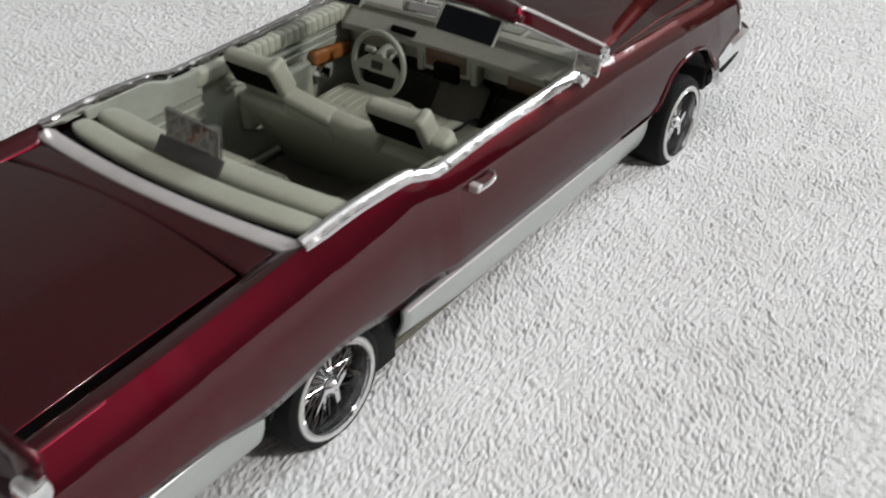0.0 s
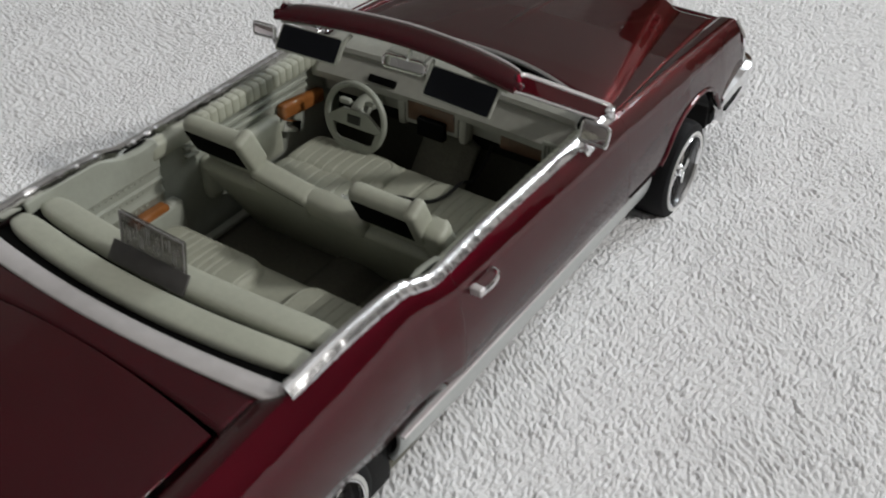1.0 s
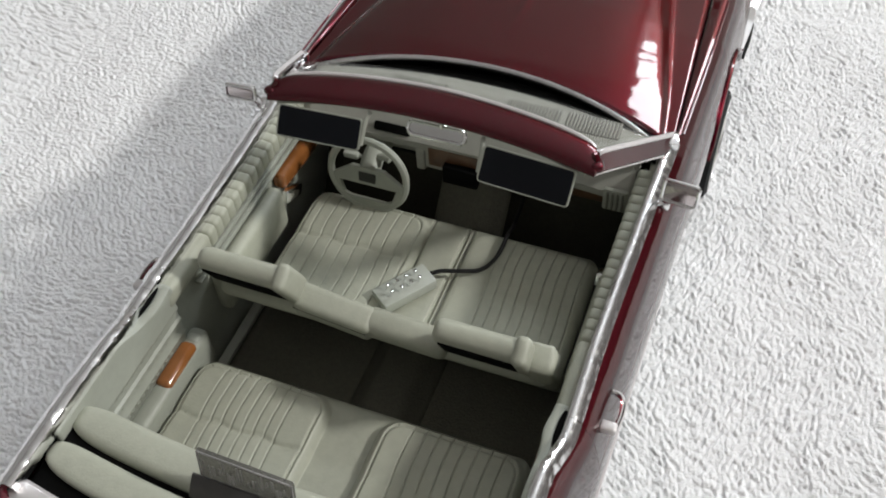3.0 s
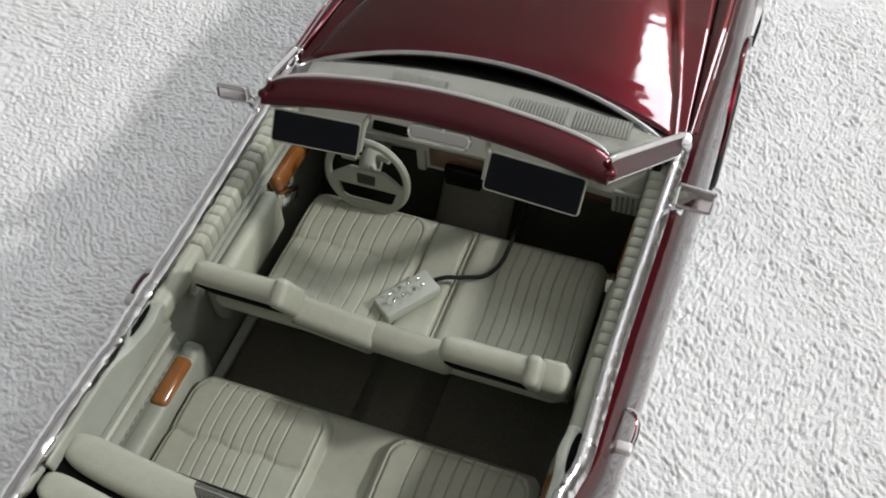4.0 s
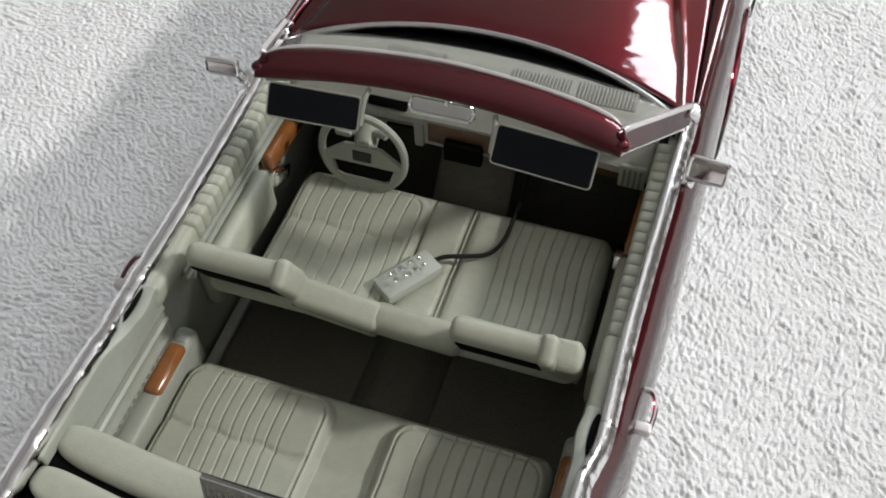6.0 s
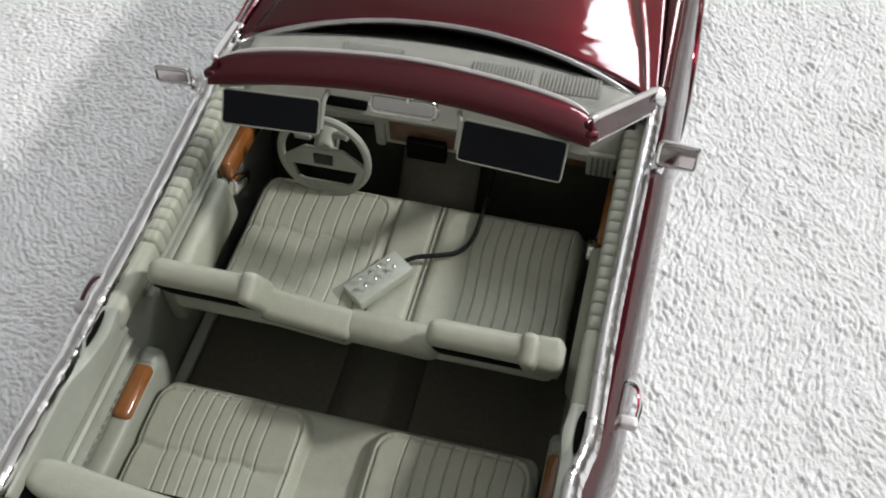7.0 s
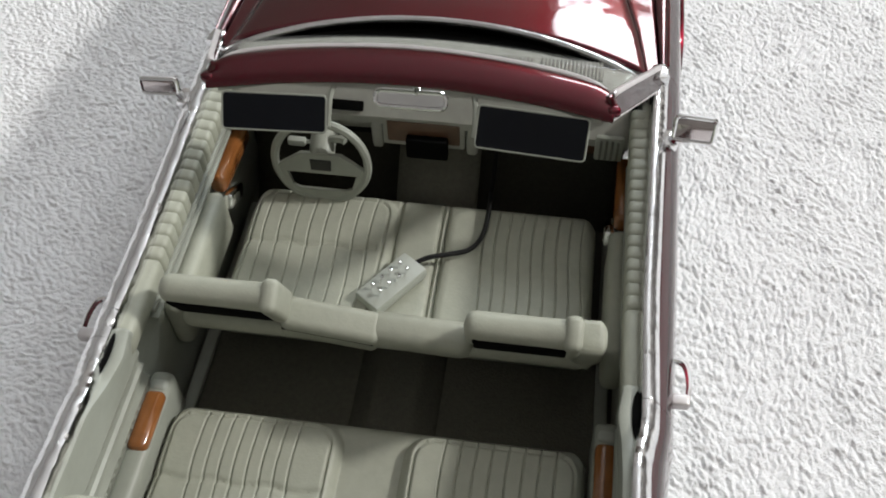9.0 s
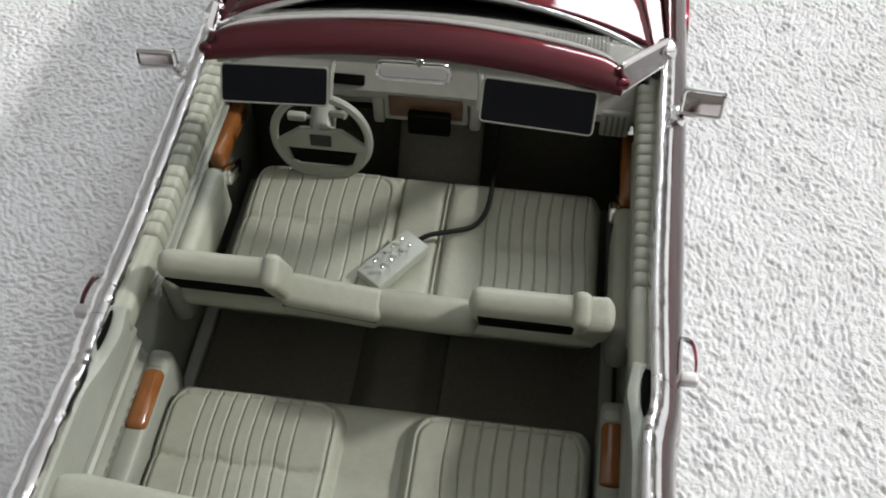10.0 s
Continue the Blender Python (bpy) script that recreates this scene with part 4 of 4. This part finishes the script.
tagged(remote, "pale grey hydraulics switch box lying on the front seat", "switch box")
for i in range(4):
    for j in range(2):
        bm = lathe([(0.0, 1.0), (0.22, 0.95), (0.32, 0.75), (0.24, 0.5), (0.14, 0.4), (0.14, -0.4)], 10)
        bm.transform(pose(-2.1, 20.0, 20.15, 0, 0, 54) @ pose(-3.0 + 1.75 * i, -0.75 + 1.5 * j, 0.25, 0, -75 + 10 * ((i + j) % 3), 0))
        part("switch", bm, CHROME, remote, "tiny chrome toggle")
wire = part("wire", tube([(0.6, 23.8, 19.4), (2.4, 24.9, 19.7), (5.2, 26.1, 19.4), (8.2, 27.8, 19.0), (9.7, 31.2, 18.9), (10.0, 36.0, 19.2), (9.9, 38.7, 18.0), (9.8, 41.0, 17.0), (9.9, 44.5, 18.6), (10.0, 47.5, 22.0)], 50, 0.36), CORD, remote,
            "black wire running over the seat under the dashboard")
plaque = part("club_plaque", block(-1.7, -26.4, 39.6, 12.6, 0.6, 5.6, 0.15, (-6, 3, 0)), ACRYLIC, None)
tagged(plaque, "clear acrylic display plaque standing on the rear seat top", "plaque")
part("plaque_foot", block(-1.6, -28.2, 36.4, 15.0, 3.2, 0.5, 0.12, (52, 1, 0)), SMOKE, plaque, "dark smoked foot strip")
rng = random.Random(3)
m = pose(-1.7, -26.4, 39.6, -6, 3, 0)
for i in range(18):
    part("bar", placed(block(-5.5 + 0.64 * i + rng.uniform(-0.2, 0.2), -0.36, rng.uniform(-1.0, 1.0), rng.uniform(0.12, 0.42), 0.08, rng.uniform(0.9, 3.0), 0.03), m), FROSTED, plaque)
for x, z, w, h in ((0, 2.7, 12.5, 0.22), (6.2, 0, 0.22, 5.4), (-6.2, 0, 0.22, 5.4)):
    part("frosted_edge", placed(block(x, -0.33, z, w, 0.14, h, 0.04), m), FROST, plaque)
lint = part("lint", leaf(-24.2, 80.5, 34.25, 0.22, 0.55, 0.16), TERRY, None)
tagged(lint, "tiny white speck of lint lying on the red hood", "lint")


# ---- the loops of the terry ----
def terry_loops():
    """Short blunt loops that lean with the nap, crowd and overlap one another, over the part of the towel that is seen; finer near the car."""
    rng = np.random.default_rng(5)

    def steps(stops):
        out = [stops[0][0]]
        for (a, _), (b_, d) in zip(stops, stops[1:]):
            n = round((b_ - a) / d)
            out += [a + (b_ - a) * (i + 1) / n for i in range(n)]
        return np.array(out)
    gx = steps(((-195, 0), (-110, 0.45), (100, 0.225), (120, 0.45)))
    gy = steps(((-82, 0), (-40, 0.30), (135, 0.235), (240, 0.45)))
    height = np.zeros((len(gx), len(gy)))

    def strew(x0, x1, y0, y1, step, size, reach, lean):
        du, dv = 1.90 * step, 0.82 * step
        half = 0.75 * math.hypot(x1 - x0, y1 - y0)
        au, av = np.meshgrid(np.arange(-half, half, du), np.arange(-half, half, dv), indexing="ij")
        au = au + 0.5 * du * (np.round(av / dv) % 2) + rng.uniform(0, du) + rng.uniform(-0.40, 0.40, au.shape) * du
        av = av + rng.uniform(-0.32, 0.32, av.shape) * dv + rng.uniform(0, dv)
        av = av + 2.0 * np.sin(au * 0.06 + 1.0) + 0.8 * np.sin(av * 0.11 + au * 0.03)
        px = ((x0 + x1) / 2 + au * math.cos(lean) - av * math.sin(lean)).ravel()
        py = ((y0 + y1) / 2 + au * math.sin(lean) + av * math.cos(lean)).ravel()
        keep = (px > x0) & (px < x1) & (py > y0) & (py < y1)
        px, py = px[keep], py[keep]
        keep = ~((np.abs(px) < 24) & (py > -70) & (py < 100))
        px, py = px[keep], py[keep]
        n = len(px)
        drift = np.array([noise.noise((x * 0.045, y * 0.045, 9.0)) for x, y in zip(px.tolist(), py.tolist())])
        turn = lean + 0.6 * drift + rng.normal(0, 0.20, n)
        clump = np.array([noise.noise((x * 0.28, y * 0.28, 2.0)) for x, y in zip(px.tolist(), py.tolist())])
        high = rng.uniform(0.28, 0.55, n) * (0.9 + 0.4 * clump) * size ** 0.5
        root = np.maximum(0.0, 0.06 + 0.15 * clump + rng.normal(0, 0.07, n))
        along, side = rng.uniform(0.90, 1.45, n) * size, rng.uniform(0.36, 0.47, n) * size
        ux, uy = np.cos(turn), np.sin(turn)
        ix, iy = np.searchsorted(gx, px), np.searchsorted(gy, py)
        for dx in range(-reach, reach + 1):
            for dy in range(-reach, reach + 1):
                jx, jy = np.clip(ix + dx, 0, len(gx) - 1), np.clip(iy + dy, 0, len(gy) - 1)
                ox, oy = gx[jx] - px, gy[jy] - py
                p, q = (ox * ux + oy * uy) / along, (oy * ux - ox * uy) / side
                inside = np.maximum(0.0, 1 - p * p - q * q)
                hump = (root + high * (1 + 0.45 * p) * inside ** 0.5) * (inside > 0)
                np.maximum.at(height, (jx, jy), hump)
    strew(-22, 102, -82, 136, 0.74, 0.74, 6, radians(-72))
    strew(-111, -20, -82, 136, 0.74, 0.74, 6, radians(-22))
    for x0, x1, y0, y1 in ((-195, -110, -82, 240), (100, 120, -82, 240), (-110, 100, 134, 240)):
        strew(x0, x1, y0, y1, 1.0, 1.0, 5, radians(-72 if x0 > 0 else -40))
    blur = np.pad(height, 1, mode="edge")
    height = 0.80 * height + 0.05 * (blur[:-2, 1:-1] + blur[2:, 1:-1] + blur[1:-1, :-2] + blur[1:-1, 2:])
    slow = np.array([[swell(x, y) for y in gy[::12]] for x in gx[::12]])
    rows = np.array([np.interp(gx, gx[::12], slow[:, j]) for j in range(slow.shape[1])])
    waves = np.array([np.interp(gy, gy[::12], rows[:, i]) for i in range(len(gx))])
    mx, my = np.meshgrid(gx, gy, indexing="ij")
    verts = np.stack([mx, my, height + waves - 0.33], axis=-1).reshape(-1, 3) * MM
    nx, ny = len(gx), len(gy)
    idx = np.arange(nx * ny).reshape(nx, ny)
    quads = np.stack([idx[:-1, :-1], idx[1:, :-1], idx[1:, 1:], idx[:-1, 1:]], axis=-1)
    hidden = (np.abs(mx) < 24) & (my > -70) & (my < 100)
    quads = quads[~hidden[:-1, :-1]].reshape(-1, 4)
    me = bpy.data.meshes.new("terry_loops")
    me.vertices.add(len(verts))
    me.vertices.foreach_set("co", verts.ravel())
    me.loops.add(quads.size)
    me.loops.foreach_set("vertex_index", quads.ravel().astype(np.int32))
    me.polygons.add(len(quads))
    me.polygons.foreach_set("loop_start", np.arange(0, quads.size, 4, dtype=np.int32))
    me.update(calc_edges=True)
    me.materials.append(TERRY)
    me.shade_smooth()
    ob = new("terry_loops", me)
    ob.parent = towel
    return tagged(ob, "soft white terry loops of the towel", kind="stuff")


terry_loops()
